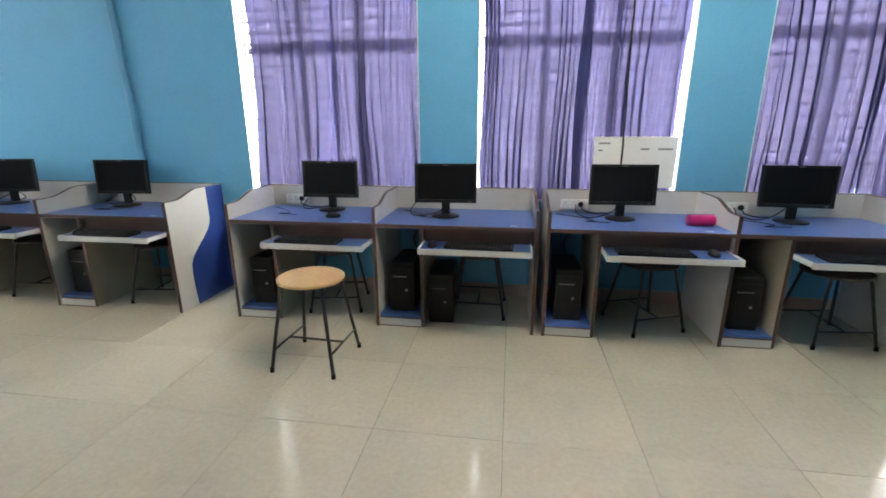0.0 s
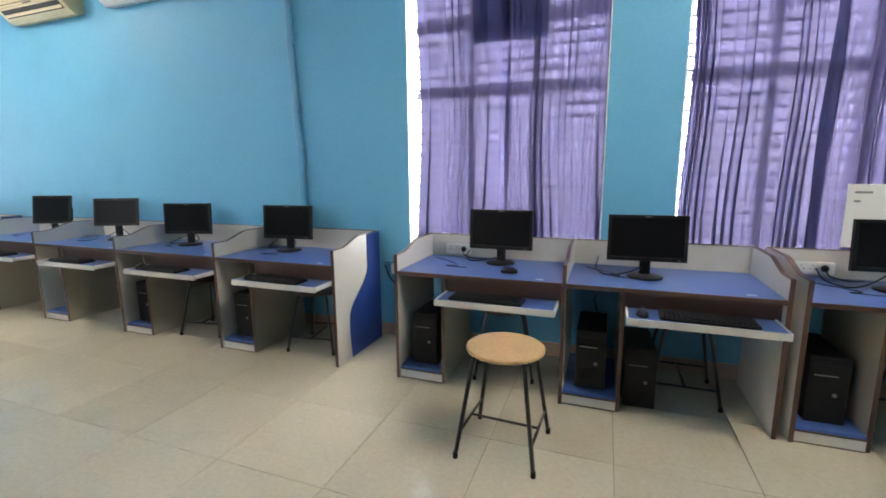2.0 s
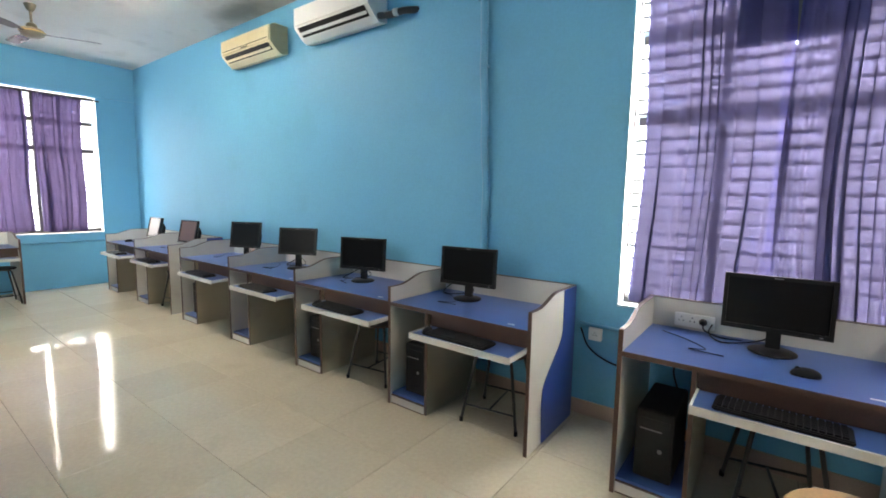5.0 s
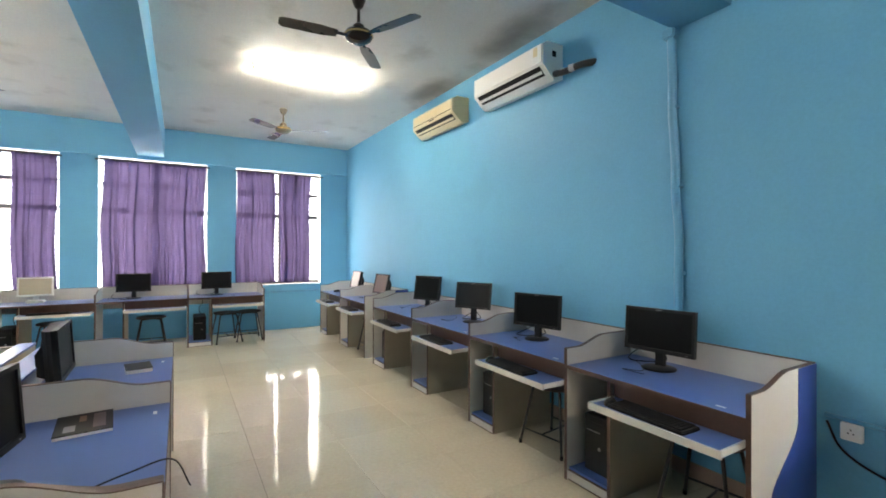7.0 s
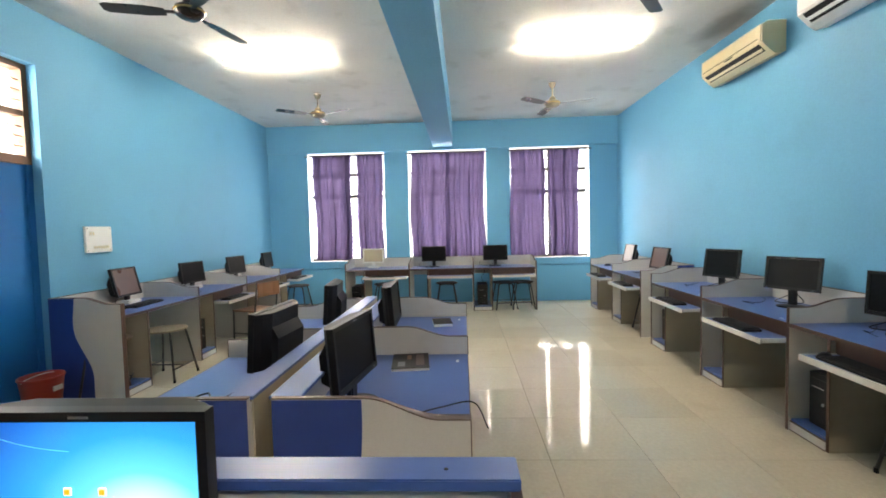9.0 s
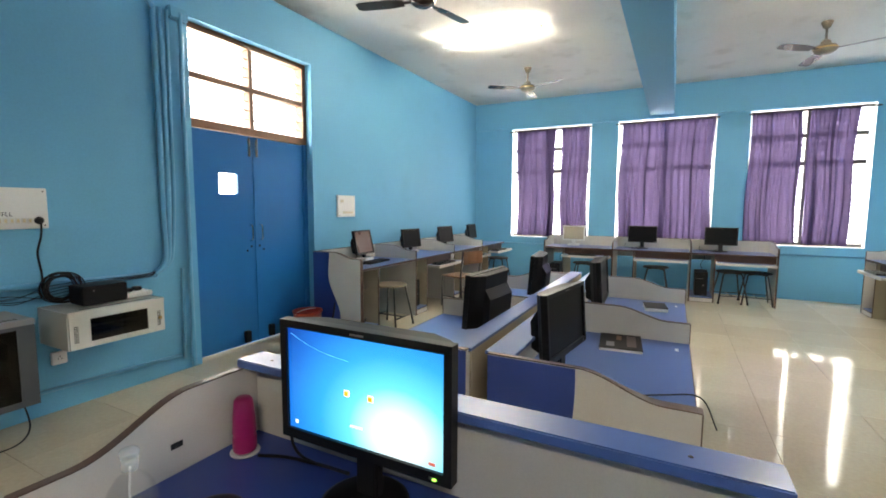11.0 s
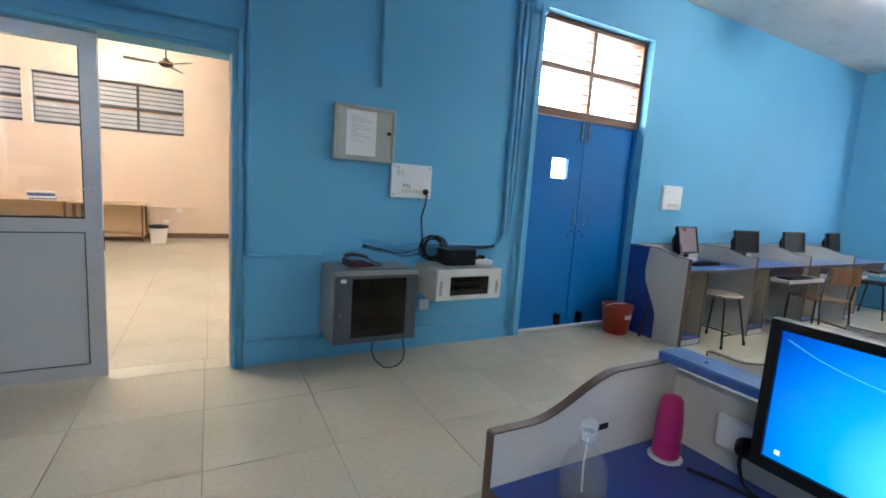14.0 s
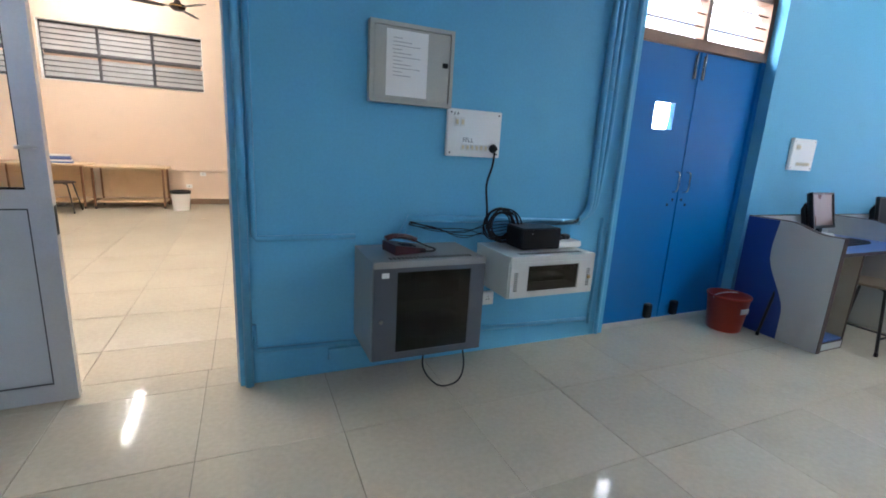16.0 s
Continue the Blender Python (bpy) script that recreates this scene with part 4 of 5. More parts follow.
cable("cable", [(-1.78, 3.36, DI + 0.005), (-1.76, 3.45, DI + 0.015), (-1.80, 3.55, DI + 0.006), (-1.88, 3.68, DI + 0.006), (-1.95, 3.81, DI - 0.005), (-1.95, 3.87, DI - 0.12)], 0.003, label="black cable trailing over the island desk")
cable("cable", [(-2.1, 2.82, DI + 0.006), (-1.95, 2.72, DI + 0.006), (-1.85, 2.76, DI + 0.006), (-1.98, 2.86, DI + 0.006), (-2.2, 2.80, DI + 0.006)], 0.003, label="curled black cable behind a monitor")

# ---- the desk with the lit screen ----
TX0, TX1, TY0, TY1 = -0.375, -0.955, 2.585, 3.88
td = thing("teacher_desk", "blue-topped desk with grey-white curved sides, facing the island", "desk", at=pose(TX0, TY0, 0, rz=90))
TW, TD = TY1 - TY0, TX0 - TX1
side_panel(td, 0, TD, front=0.852, back=0.938)
side_panel(td, TW - 0.02, TD, front=0.852, back=0.938)
t = part("tabletop", box(0.021, 0.0, 0.715, TW - 0.021, TD - 0.02, 0.735), LAMDARK, td, "deep blue laminate top")
part("edge_band", box(0.021, -0.004, 0.713, TW - 0.021, 0, 0.736), BROWN, t)
part("back_panel", box(0.021, TD - 0.019, 0.0, TW - 0.021, TD - 0.001, 0.918), LAMWHITE, td, "grey-white back panel")
c = part("capping_board", box(0.0, TD - 0.07, 0.942, TW, TD + 0.02, 0.966, bevel=0.003), LAMBLUE, td, "blue capping board with chipped edges")
for u in (0.1, 0.55, 1.15):
    part("screw", moved(lathe([(0.001, 0), (0.005, 0), (0.004, 0.001), (0.001, 0.0012)], sides=10), Matrix.Translation((u, TD - 0.03, 0.966))), BLACK, c)
part("hole", box(0.0195, 0.30, 0.80, 0.0215, 0.33, 0.815), BLACK, td)
part("modesty_panel", box(0.021, TD - 0.06, 0.25, TW - 0.021, TD - 0.045, 0.70), LAMGREY, td)

lit = monitor(0.458, 0.288, 0, DESKTOP, "black monitor showing a lit blue desktop picture", "round", 0.118)
lit.matrix_world = pose(-0.815, 3.095, 0.735, rz=90)
# the lit picture is built in the monitor's own axes
def lit_tile(name, x, z, w, h, material, lift=0.0):
    return part(name, box(x - w / 2, -0.0158 - lift, z - h / 2, x + w / 2, -0.0142 - lift, z + h / 2), material, lit)


for x, z in ((-0.035, 0.258), (0.03, 0.258)):
    lit_tile("icon", x, z, 0.014, 0.014, ICON)
    lit_tile("icon_centre", x, z, 0.009, 0.009, ICONORANGE, 0.002)
lit_tile("caption", -0.01, 0.185, 0.034, 0.005, ICONWHITE)
part("light_streak", rod(curve_pts([(-0.20, -0.0142, 0.372), (-0.15, -0.0142, 0.352), (-0.09, -0.0142, 0.338), (-0.03, -0.0142, 0.331)]), 0.0005, sides=6), SWIRL, lit, smooth=True)
lit_tile("power_icon", 0.182, 0.153, 0.015, 0.006, ICONRED)
lit_tile("access_icon", -0.188, 0.158, 0.008, 0.008, ICONWHITE)
part("led", box(0.188, -0.025, 0.126, 0.196, -0.0225, 0.130), LEDGREEN, lit)
part("sticker", box(-0.03, -0.075, 0.0135, 0.03, -0.05, 0.0155), PALE, lit)

ds = thing("desk_socket", "white socket plate with a black plug on the desk's back panel", "socket", at=pose(-0.935, 2.735, 0.79))
part("plate", box(0, 0, 0, 0.022, 0.105, 0.075, bevel=0.004), WHITE, ds)
part("plug", moved(lathe([(0.001, 0), (0.020, 0.001), (0.024, 0.018), (0.012, 0.042), (0.001, 0.044)], sides=16), pose(0.022, 0.078, 0.034, ry=90)), BLACK, ds, "black plug")
part("plug_cable", rod(curve_pts([(0.06, 0.078, 0.034), (0.07, 0.085, 0.0), (0.06, 0.10, -0.04), (0.06, 0.16, -0.05)]), 0.004, sides=6), BLACK, ds, smooth=True)

bigmouse = mouse("black computer mouse with a trailing cable", cable=[(0, 0.05, 0.008), (-0.01, 0.09, 0.004), (-0.05, 0.125, 0.003), (-0.10, 0.135, 0.003), (-0.14, 0.12, 0.003)])
bigmouse.matrix_world = pose(-0.625, 2.835, 0.735, rz=231) @ Matrix.Diagonal((1.2, 1.2, 1.2, 1))


def spray_bottle(m):
    top = thing("sanitizer_bottle", "clear plastic bottle with a little clear liquid on the desk", "bottle", at=m)
    part("bottle", lathe([(0.044, 0.0), (0.048, 0.005), (0.048, 0.055), (0.044, 0.078), (0.032, 0.100), (0.016, 0.116), (0.012, 0.128), (0.0105, 0.128), (0.0145, 0.115), (0.030, 0.099), (0.042, 0.077), (0.046, 0.055), (0.046, 0.007), (0.0001, 0.006)], cap=False), PET, top, smooth=True)
    part("liquid", lathe([(0.0001, 0.0075), (0.0445, 0.0075), (0.0445, 0.036), (0.0001, 0.036)], cap=False), WATER, top, smooth=False)
    part("collar", lathe([(0.0155, 0.122), (0.0165, 0.125), (0.0165, 0.140), (0.012, 0.146), (0.0001, 0.146)]), CAP, top, smooth=True)
    part("dip_tube", rod([(0, 0, 0.012), (0.004, 0, 0.07), (0, 0, 0.126)], 0.002, sides=6), WHITE, top)
    part("nozzle", lathe([(0.010, 0.146), (0.018, 0.150), (0.019, 0.160), (0.016, 0.165), (0.0001, 0.166)]), CAP, top, smooth=True)
    return top


spray_bottle(pose(-0.535, 2.70, 0.735))


def flask(m):
    top = thing("flask", "magenta plastic flask standing on a white coaster", "bottle", at=m)
    part("body", lathe([(0.028, 0.006), (0.031, 0.012), (0.031, 0.045), (0.028, 0.052), (0.031, 0.06), (0.029, 0.10), (0.026, 0.13), (0.024, 0.148), (0.018, 0.155), (0.0001, 0.156)]), PINK, top, smooth=True)
    part("coaster", lathe([(0.038, 0), (0.039, 0.003), (0.037, 0.006), (0.0001, 0.006)]), PALE, top)
    return top


flask(pose(-0.835, 2.672, 0.735))
cable("cable", [(-0.83, 2.73, 0.742), (-0.86, 2.80, 0.741), (-0.875, 2.9, 0.741), (-0.875, 3.0, 0.745)], 0.005, label="black cable behind the lit monitor")


# ---- fittings of the door wall ----
def double_door():
    top = thing("door_1", "deep-blue painted double door with a louvred brown fanlight above", "door", kind="structure")
    x0, x1, zt = DOOR[0], DOOR[1], DOOR[2]
    ya, yb = YS - 0.16, YS - 0.11
    bm = box(x0, ya - 0.04, 0, x0 + 0.05, yb + 0.02, 2.10)
    bm = box(x1 - 0.03, ya - 0.04, 0, x1, yb + 0.02, 2.10, bm)
    part("door_jamb", bm, DOORBLUE, top, "blue painted jambs")
    bm = box(x0, ya - 0.04, 2.10, x0 + 0.05, yb + 0.02, zt)
    bm = box(x0 + 0.05, ya - 0.04, 2.10, x1 - 0.03, yb + 0.02, 2.17, bm)
    bm = box(x1 - 0.05, ya - 0.04, 2.17, x1, yb + 0.02, zt, bm)
    bm = box(x0 + 0.05, ya - 0.04, zt - 0.05, x1 - 0.05, yb + 0.02, zt, bm)
    part("door_frame", bm, RUST, top, "brown painted frame")
    mid = (x0 + 0.05 + x1 - 0.03) / 2
    bm = box(mid - 0.022, ya - 0.03, 2.17, mid + 0.022, yb + 0.01, zt - 0.05)
    bm = box(x0 + 0.05, ya - 0.03, 2.525, mid - 0.022, yb + 0.01, 2.57, bm)
    bm = box(mid + 0.022, ya - 0.03, 2.525, x1 - 0.05, yb + 0.01, 2.57, bm)
    part("fanlight_bar", bm, RUST, top)
    for a, b in ((x0 + 0.055, mid - 0.027), (mid + 0.027, x1 - 0.055)):
        for z0, z1 in ((2.175, 2.52), (2.575, zt - 0.055)):
            for k in range(3):
                z = z0 + (k + 0.5) * (z1 - z0) / 3
                lv = moved(box(-(b - a) / 2, -0.0025, -0.066, (b - a) / 2, 0.0025, 0.066), pose((a + b) / 2, ya - 0.03, z, rx=30))
                part("louvre", lv, LOUVRE, top)
            for k in range(4):
                z = z0 + k * (z1 - z0) / 4
                part("guard_bar", rod([(a, yb - 0.005, z), (b, yb - 0.005, z)], 0.006, sides=6), RUST, top)
    # the leaf with the spy window
    w0, w1, z0, z1 = -3.01, -2.81, 1.525, 1.715
    bm = box(mid + 0.002, ya, 0.012, w0, yb, 2.095)
    bm = box(w1, ya, 0.012, x1 - 0.032, yb, 2.095, bm)
    bm = box(w0, ya, 0.012, w1, yb, z0, bm)
    bm = box(w0, ya, z1, w1, yb, 2.095, bm)
    bmesh.ops.remove_doubles(bm, verts=bm.verts[:], dist=0.0005)
    leaf = part("door_leaf", bm, DOORBLUE, top, "deep-blue glossy leaf with a small window")
    part("pane", box(w0, ya + 0.02, z0, w1, ya + 0.024, z1), GLASS, leaf)
    leaf2 = part("door_leaf", box(x0 + 0.052, ya, 0.012, mid - 0.002, yb, 2.095), DOORBLUE, top)
    part("cover_strip", box(mid - 0.02, yb, 0.014, mid + 0.004, yb + 0.008, 2.09), DOORBLUE, leaf2)
    for s, lf in ((-1, leaf2), (1, leaf)):
        xx = mid + s * 0.06
        part("handle", rod(curve_pts([(xx, yb, 1.06), (xx, yb + 0.035, 1.075), (xx, yb + 0.038, 1.14), (xx, yb + 0.035, 1.205), (xx, yb, 1.22)]), 0.007), CHROME, lf, smooth=True)
        part("tower_bolt", rod([(mid + s * 0.045, yb + 0.012, 1.90), (mid + s * 0.045, yb + 0.012, 2.085)], 0.007), CHROME, lf, smooth=True)
        part("bolt_plate", box(mid + s * 0.045 - 0.016, yb, 1.90, mid + s * 0.045 + 0.016, yb + 0.006, 2.07), CHROME, lf)
        for k, dx in enumerate((0.05, 0.10)):
            part("screw_patch", box(mid + s * dx - 0.010, yb, 0.99 - 0.04 * k, mid + s * dx + 0.010, yb + 0.002, 1.01 - 0.04 * k), DARK, lf)
        part("door_stop", box(xx - 0.03 + s * 0.09, yb, 0.03, xx + 0.03 + s * 0.09, yb + 0.05, 0.15, bevel=0.008), BLACK, lf, "black rubber door stopper")
    return top


double_door()


def conduit(pts, r, label, material=PIPEBLUE, name="conduit"):
    return solid(name, rod(pts, r, sides=10), material, label, "pipe", "wall conduits", smooth=True)


def clip(x, y, z, r):
    return solid("pipe_clip", box(x - r - 0.008, y - 0.004, z - 0.008, x + r + 0.008, y + 0.003 + r, z + 0.008, bevel=0.002), PIPEBLUE, "small painted pipe clip", "pipe clip", "pipe clips")


conduit([(-1.0, 0.014, HC), (-1.0, 0.014, 2.06)], 0.012, "blue-painted conduit running down to the distribution box")
for k, dx in enumerate((0.0, 0.05, 0.095)):
    conduit(curve_pts([(-2.20 - dx, 0.02 + 0.012 * k, 2.95), (-2.205 - dx, 0.022, 2.2), (-2.20 - dx, 0.022, 1.5), (-2.205 - 0.6 * dx, 0.024, 1.05), (-2.18 - 0.4 * dx, 0.03, 0.93), (-2.10, 0.035, 0.86)], 10), 0.020 - 0.003 * k, "blue-painted conduit running beside the door")
conduit(curve_pts([(-2.40, 0.05, 2.96), (-2.41, 0.04, 2.7), (-2.405, 0.03, 2.3), (-2.41, 0.025, 1.6), (-2.40, 0.03, 0.9), (-2.40, 0.03, 0.02)], 10), 0.018, "thin painted conduit beside the door frame", PIPEBLUE, "conduit")
conduit(curve_pts([(-1.72, 0.03, HC - 0.05), (-1.95, 0.03, 3.2), (-2.12, 0.035, 3.02), (-2.20, 0.04, 2.93)], 8), 0.02, "blue-painted flexible conduit bending over the door")
solid("junction_box", box(-2.47, 0.0, 2.90, -2.31, 0.06, 3.0, bevel=0.012), PIPEBLUE, "blue-painted junction box above the door's corner", "junction box")
conduit([(-0.09, 0.016, 2.5), (-0.09, 0.016, 0.815), (-0.10, 0.016, 0.80), (-0.60, 0.016, 0.80)], 0.015, "blue-painted conduit beside the opening")
conduit([(-0.075, 0.015, 0.34), (-0.075, 0.015, 0.21), (-0.09, 0.015, 0.195), (-2.30, 0.015, 0.14)], 0.014, "blue-painted conduit above the floor")
conduit([(-2.33, 0.014, 0.10), (-2.34, 0.014, 0.6), (-2.34, 0.014, 0.88)], 0.012, "blue-painted conduit by the door")
conduit([(-0.46, 0.012, 0.09), (-0.46, 0.012, 0.15), (-0.66, 0.012, 0.15)], 0.008, "short blue-painted conduit stub")
conduit([(-0.86, 0.03, 0.80), (-0.90, 0.03, 0.90), (-2.12, 0.03, 0.86)], 0.02, "blue-painted conduit above the racks")
conduit([(-0.045, 0.02, 0.0), (-0.045, 0.02, 2.26), (1.56, 0.02, 2.27)], 0.022, "blue-painted conduit round the opening")
solid("trim_opening", box(-0.03, -0.02, 0, -0.001, 0.012, 2.14, box(-0.03, -0.02, 2.142, 1.52, 0.012, 2.20)), PIPEBLUE, "blue-painted frame round the opening", "trim", kind="structure")


def distribution_box():
    top = thing("distribution_box", "grey metal distribution box with a paper chart on its door", "electrical box", at=pose(-1.115, 0, 1.51))
    w, h = 0.46, 0.39
    bm = box(0, 0, 0, w, 0.035, h, bevel=0.003)
    part("body", bm, BOXGREY, top)
    rim = box(0, 0.035, 0, 0.02, 0.05, h, box(w - 0.02, 0.035, 0, w, 0.05, h, box(0.02, 0.035, 0, w - 0.02, 0.05, 0.02, box(0.02, 0.035, h - 0.02, w - 0.02, 0.05, h))))
    part("frame", rim, BOXGREY, top)
    d = part("door", box(0.024, 0.036, 0.024, w - 0.024, 0.046, h - 0.024, bevel=0.003), BOXGREY, top)
    part("latch", box(0.035, 0.046, 0.20, 0.065, 0.058, 0.225, bevel=0.003), BLACK, d)
    part("paper", box(0.15, 0.0465, 0.035, 0.375, 0.048, h - 0.035), PAPER, d, "white printed chart")
    for k in range(11):
        wd = 0.05 + 0.05 * ((k * 7) % 3)
        part("print_line", box(0.34 - wd, 0.048, h - 0.075 - k * 0.018, 0.34, 0.0484, h - 0.0725 - k * 0.018), INK, d)
    return top


distribution_box()


def text(name, body, m, size, material, parent):
    cu = bpy.data.curves.new(name, "FONT")
    cu.body, cu.size, cu.extrude = body, size, 0.0004
    cu.materials.append(material)
    ob = new(name, cu)
    ob.parent = parent
    ob.matrix_local = m
    return ob


def switch_board(m, w, h, label, letters=False, plug=False):
    """A switch plate on a wall; local x along the wall, y out of it, z up."""
    top = thing("switch_board", label, "switch board", "switch boards", at=m)
    part("plate", box(0, 0, 0, w, 0.028, h, bevel=0.004), WHITE, top)
    n = 7 if w > 0.3 else 4
    for k in range(n):
        x = w * (0.16 + 0.60 * k / n)
        s = part("switch", box(x, 0.028, h * 0.13, x + w * 0.07, 0.033, h * 0.27, bevel=0.001), PALE, top)
        part("rocker", box(x + w * 0.018, 0.033, h * 0.16, x + w * 0.052, 0.037, h * 0.24), IVORY, s)
    for k in range(2):
        x = w * (0.70 + 0.10 * k)
        s = part("switch", box(x, 0.028, h * 0.64, x + w * 0.08, 0.033, h * 0.83, bevel=0.001), PALE, top)
        part("rocker", box(x + w * 0.02, 0.033, h * 0.68, x + w * 0.06, 0.037, h * 0.78), IVORY, s)
    for x, z in ((0.02, 0.02), (w - 0.02, 0.02), (0.02, h - 0.02), (w - 0.02, h - 0.02)):
        part("screw", moved(lathe([(0.001, 0), (0.005, 0), (0.004, 0.002), (0.001, 0.003)], sides=10), pose(x, 0.028, z, rx=-90)), DARK, top)
    if letters:
        text("lettering", "FFLL", pose(w * 0.72, 0.0284, h * 0.31, rx=90, rz=180), h * 0.14, BLACK, top)
        text("lettering", "F F", pose(w * 0.90, 0.0284, h * 0.86, rx=90, rz=180), h * 0.10, BLACK, top)
    if plug:
        part("plug", moved(lathe([(0.001, 0), (0.022, 0.001), (0.026, 0.018), (0.014, 0.045), (0.001, 0.047)], sides=16), pose(w * 0.16, 0.030, h * 0.20, rx=-90)), BLACK, top, "black three-pin plug")
        part("plug_cable", rod(curve_pts([(w * 0.16, 0.07, h * 0.16), (w * 0.17, 0.06, -0.05), (w * 0.22, 0.04, -0.16), (w * 0.19, 0.05, -0.30), (w * 0.24, 0.09, -0.42)]), 0.006), BLACK, top, smooth=True)
    return top


switch_board(pose(-1.455, 0, 1.255), 0.345, 0.26, "white switch board with a row of switches and a black plug", True, True)
switch_board(pose(-4.635, 0, 1.28), 0.325, 0.265, "white switch board on the blue wall beside the door")
for m, nm in ((pose(-1.50, 0.0, 0.33), "small white wall socket under the racks"), (pose(-0.80, YN, 0.54, rz=180), "small white junction plate between the desk rows")):
    top = thing("wall_socket", nm, "socket", at=m)
    part("plate", box(0, 0, 0, 0.085, 0.03, 0.085, bevel=0.004), WHITE, top)
    part("socket_hole", box(0.03, 0.03, 0.035, 0.036, 0.0315, 0.041, box(0.05, 0.03, 0.035, 0.056, 0.0315, 0.041, box(0.04, 0.03, 0.052, 0.046, 0.0315, 0.058))), BLACK, top)


def rack(m, w, d, h, body, front, label, knob="plate", window=(0.22, 0.10, 0.88, 0.90), vent=True):
    """A wall rack; local x along its front, y out of the wall, z up."""
    top = thing("network_rack", label, "network rack", at=m)
    bm = box(0, 0, 0, w, d, 0.015)
    bm = box(0, 0, h - 0.015, w, d, h, bm)
    bm = box(0, 0, 0.015, 0.015, d, h - 0.015, bm)
    bm = box(w - 0.015, 0, 0.015, w, d, h - 0.015, bm)
    bm = box(0.015, 0, 0.015, w - 0.015, 0.01, h - 0.015, bm)
    part("body", bm, body, top)
    x0, x1, z0, z1 = w * (1 - window[2]), w * (1 - window[0]), h * window[1], h * window[3]
    bm = box(0.004, d, 0.006, x0, d + 0.018, h - 0.03)
    bm = box(x1, d, 0.006, w - 0.004, d + 0.018, h - 0.03, bm)
    bm = box(x0, d, 0.006, x1, d + 0.018, z0, bm)
    bm = box(x0, d, z1, x1, d + 0.018, h - 0.03, bm)
    dr = part("door", bm, front, top)
    part("window", box(x0, d + 0.006, z0, x1, d + 0.010, z1), TINT, dr, "smoked glass window")
    bm = box(x0 + 0.01, d * 0.5, z0 + (z1 - z0) * 0.55, x1 - 0.01, d * 0.75, z0 + (z1 - z0) * 0.78)
    bm = box(x0 + 0.01, d * 0.5, z0 + 0.02, x1 - 0.01, d * 0.75, z0 + (z1 - z0) * 0.3, bm)
    part("equipment", bm, DARK, top)
    part("top_lip", box(0.0, d - 0.02, h - 0.03, w, d + 0.02, h + 0.004, bevel=0.004), body, top)
    bm = None
    for k in range(int(w / 0.022) - 6):
        bm = box(0.06 + k * 0.022, d - 0.075, h, 0.072 + k * 0.022, d - 0.035, h + 0.0015, bm)
    part("vent_slots", bm, BLACK, top)
    part("lock", moved(lathe([(0.001, 0), (0.012, 0), (0.011, 0.006), (0.001, 0.007)], sides=14), pose(w * (0.93 if knob == "plate" else 0.06), d + 0.018, h * 0.42, rx=-90)), CHROME if knob == "plate" else BRASS, dr)
    if knob == "plate":
        part("badge", box(w * 0.87, d + 0.018, h * 0.85, w * 0.93, d + 0.0195, h * 0.90), WHITE, dr, "small pale maker's plate")
    else:
        for xx in (0.03, w - 0.05):
            bm = None
            for k in range(10):
                bm = box(xx, d + 0.018, h * 0.2 + k * 0.011, xx + 0.025, d + 0.0187, h * 0.2 + k * 0.011 + 0.005, bm)
            part("slots", bm, BLACK, dr)
    return top


rack(pose(-1.213, 0.0, 0.23), 0.61, 0.38, 0.515, RACKGREY, RACKDARK, "grey wall-mounted network rack with a smoked glass door", "plate", (0.20, 0.08, 0.86, 0.90))
rack(pose(-1.955, 0.0, 0.495), 0.585, 0.38, 0.24, RACKWHITE, RACKWHITE, "small white wall-mounted network rack with a glass door", "knob", (0.20, 0.16, 0.80, 0.78))


def telephone(m):
    top = thing("telephone", "dark maroon desk telephone on the grey rack", "telephone", at=m)
    part("base", prism([(-0.09, 0.0), (0.09, 0.0), (0.09, 0.03), (-0.09, 0.07)], "x", -0.075, 0.075), MAROON, top)
    h = part("handset", rod(curve_pts([(-0.055, -0.08, 0.085), (-0.055, -0.03, 0.10), (-0.055, 0.05, 0.085), (-0.055, 0.10, 0.06)]), 0.02), MAROON, top, smooth=True)
    bm = None
    for r in range(4):
        for c in range(3):
            bm = box(0.0 + c * 0.02, -0.04 + r * 0.022, 0.052 - r * 0.004, 0.014 + c * 0.02, -0.026 + r * 0.022, 0.062 - r * 0.004, bm)
    part("keypad", bm, BLACK, top)
    part("cord", rod(curve_pts([(-0.05, 0.10, 0.05), (-0.03, 0.16, 0.012), (0.04, 0.17, 0.010), (0.08, 0.12, 0.01), (0.085, 0.05, 0.02)]), 0.006), BLACK, top, smooth=True)
    return top


telephone(pose(-0.82, 0.20, 0.752, rz=100) @ Matrix.Diagonal((1, 1, 0.72, 1)))
loops = []
for k in range(12 * 24):
    a, turn = 6.2832 * k / 24, k / 24
    r0 = 0.092 + 0.017 * math.sin(1.9 * turn + 0.6 * math.sin(a))
    loops.append((-1.47 + 0.008 * math.sin(2.3 * turn) + r0 * math.cos(a), 0.06 + 0.0068 * turn + 0.014 * math.sin(a + turn), 0.862 + r0 * 0.95 * math.sin(a)))
coil = rod(loops, 0.0042, sides=6)
solid("cable_coil", coil, DARK, "coil of dark network cable leaning on the wall above the racks", "cable coil", smooth=True)
ps = thing("power_box", "black equipment box on the white rack", "power supply", at=pose(-1.73, 0.20, 0.748))
part("case", box(-0.04, -0.09, 0, 0.23, 0.09, 0.125, bevel=0.006), BLACK, ps)
part("rivet", box(0.16, 0.09, 0.09, 0.167, 0.092, 0.097), BADGE, ps)
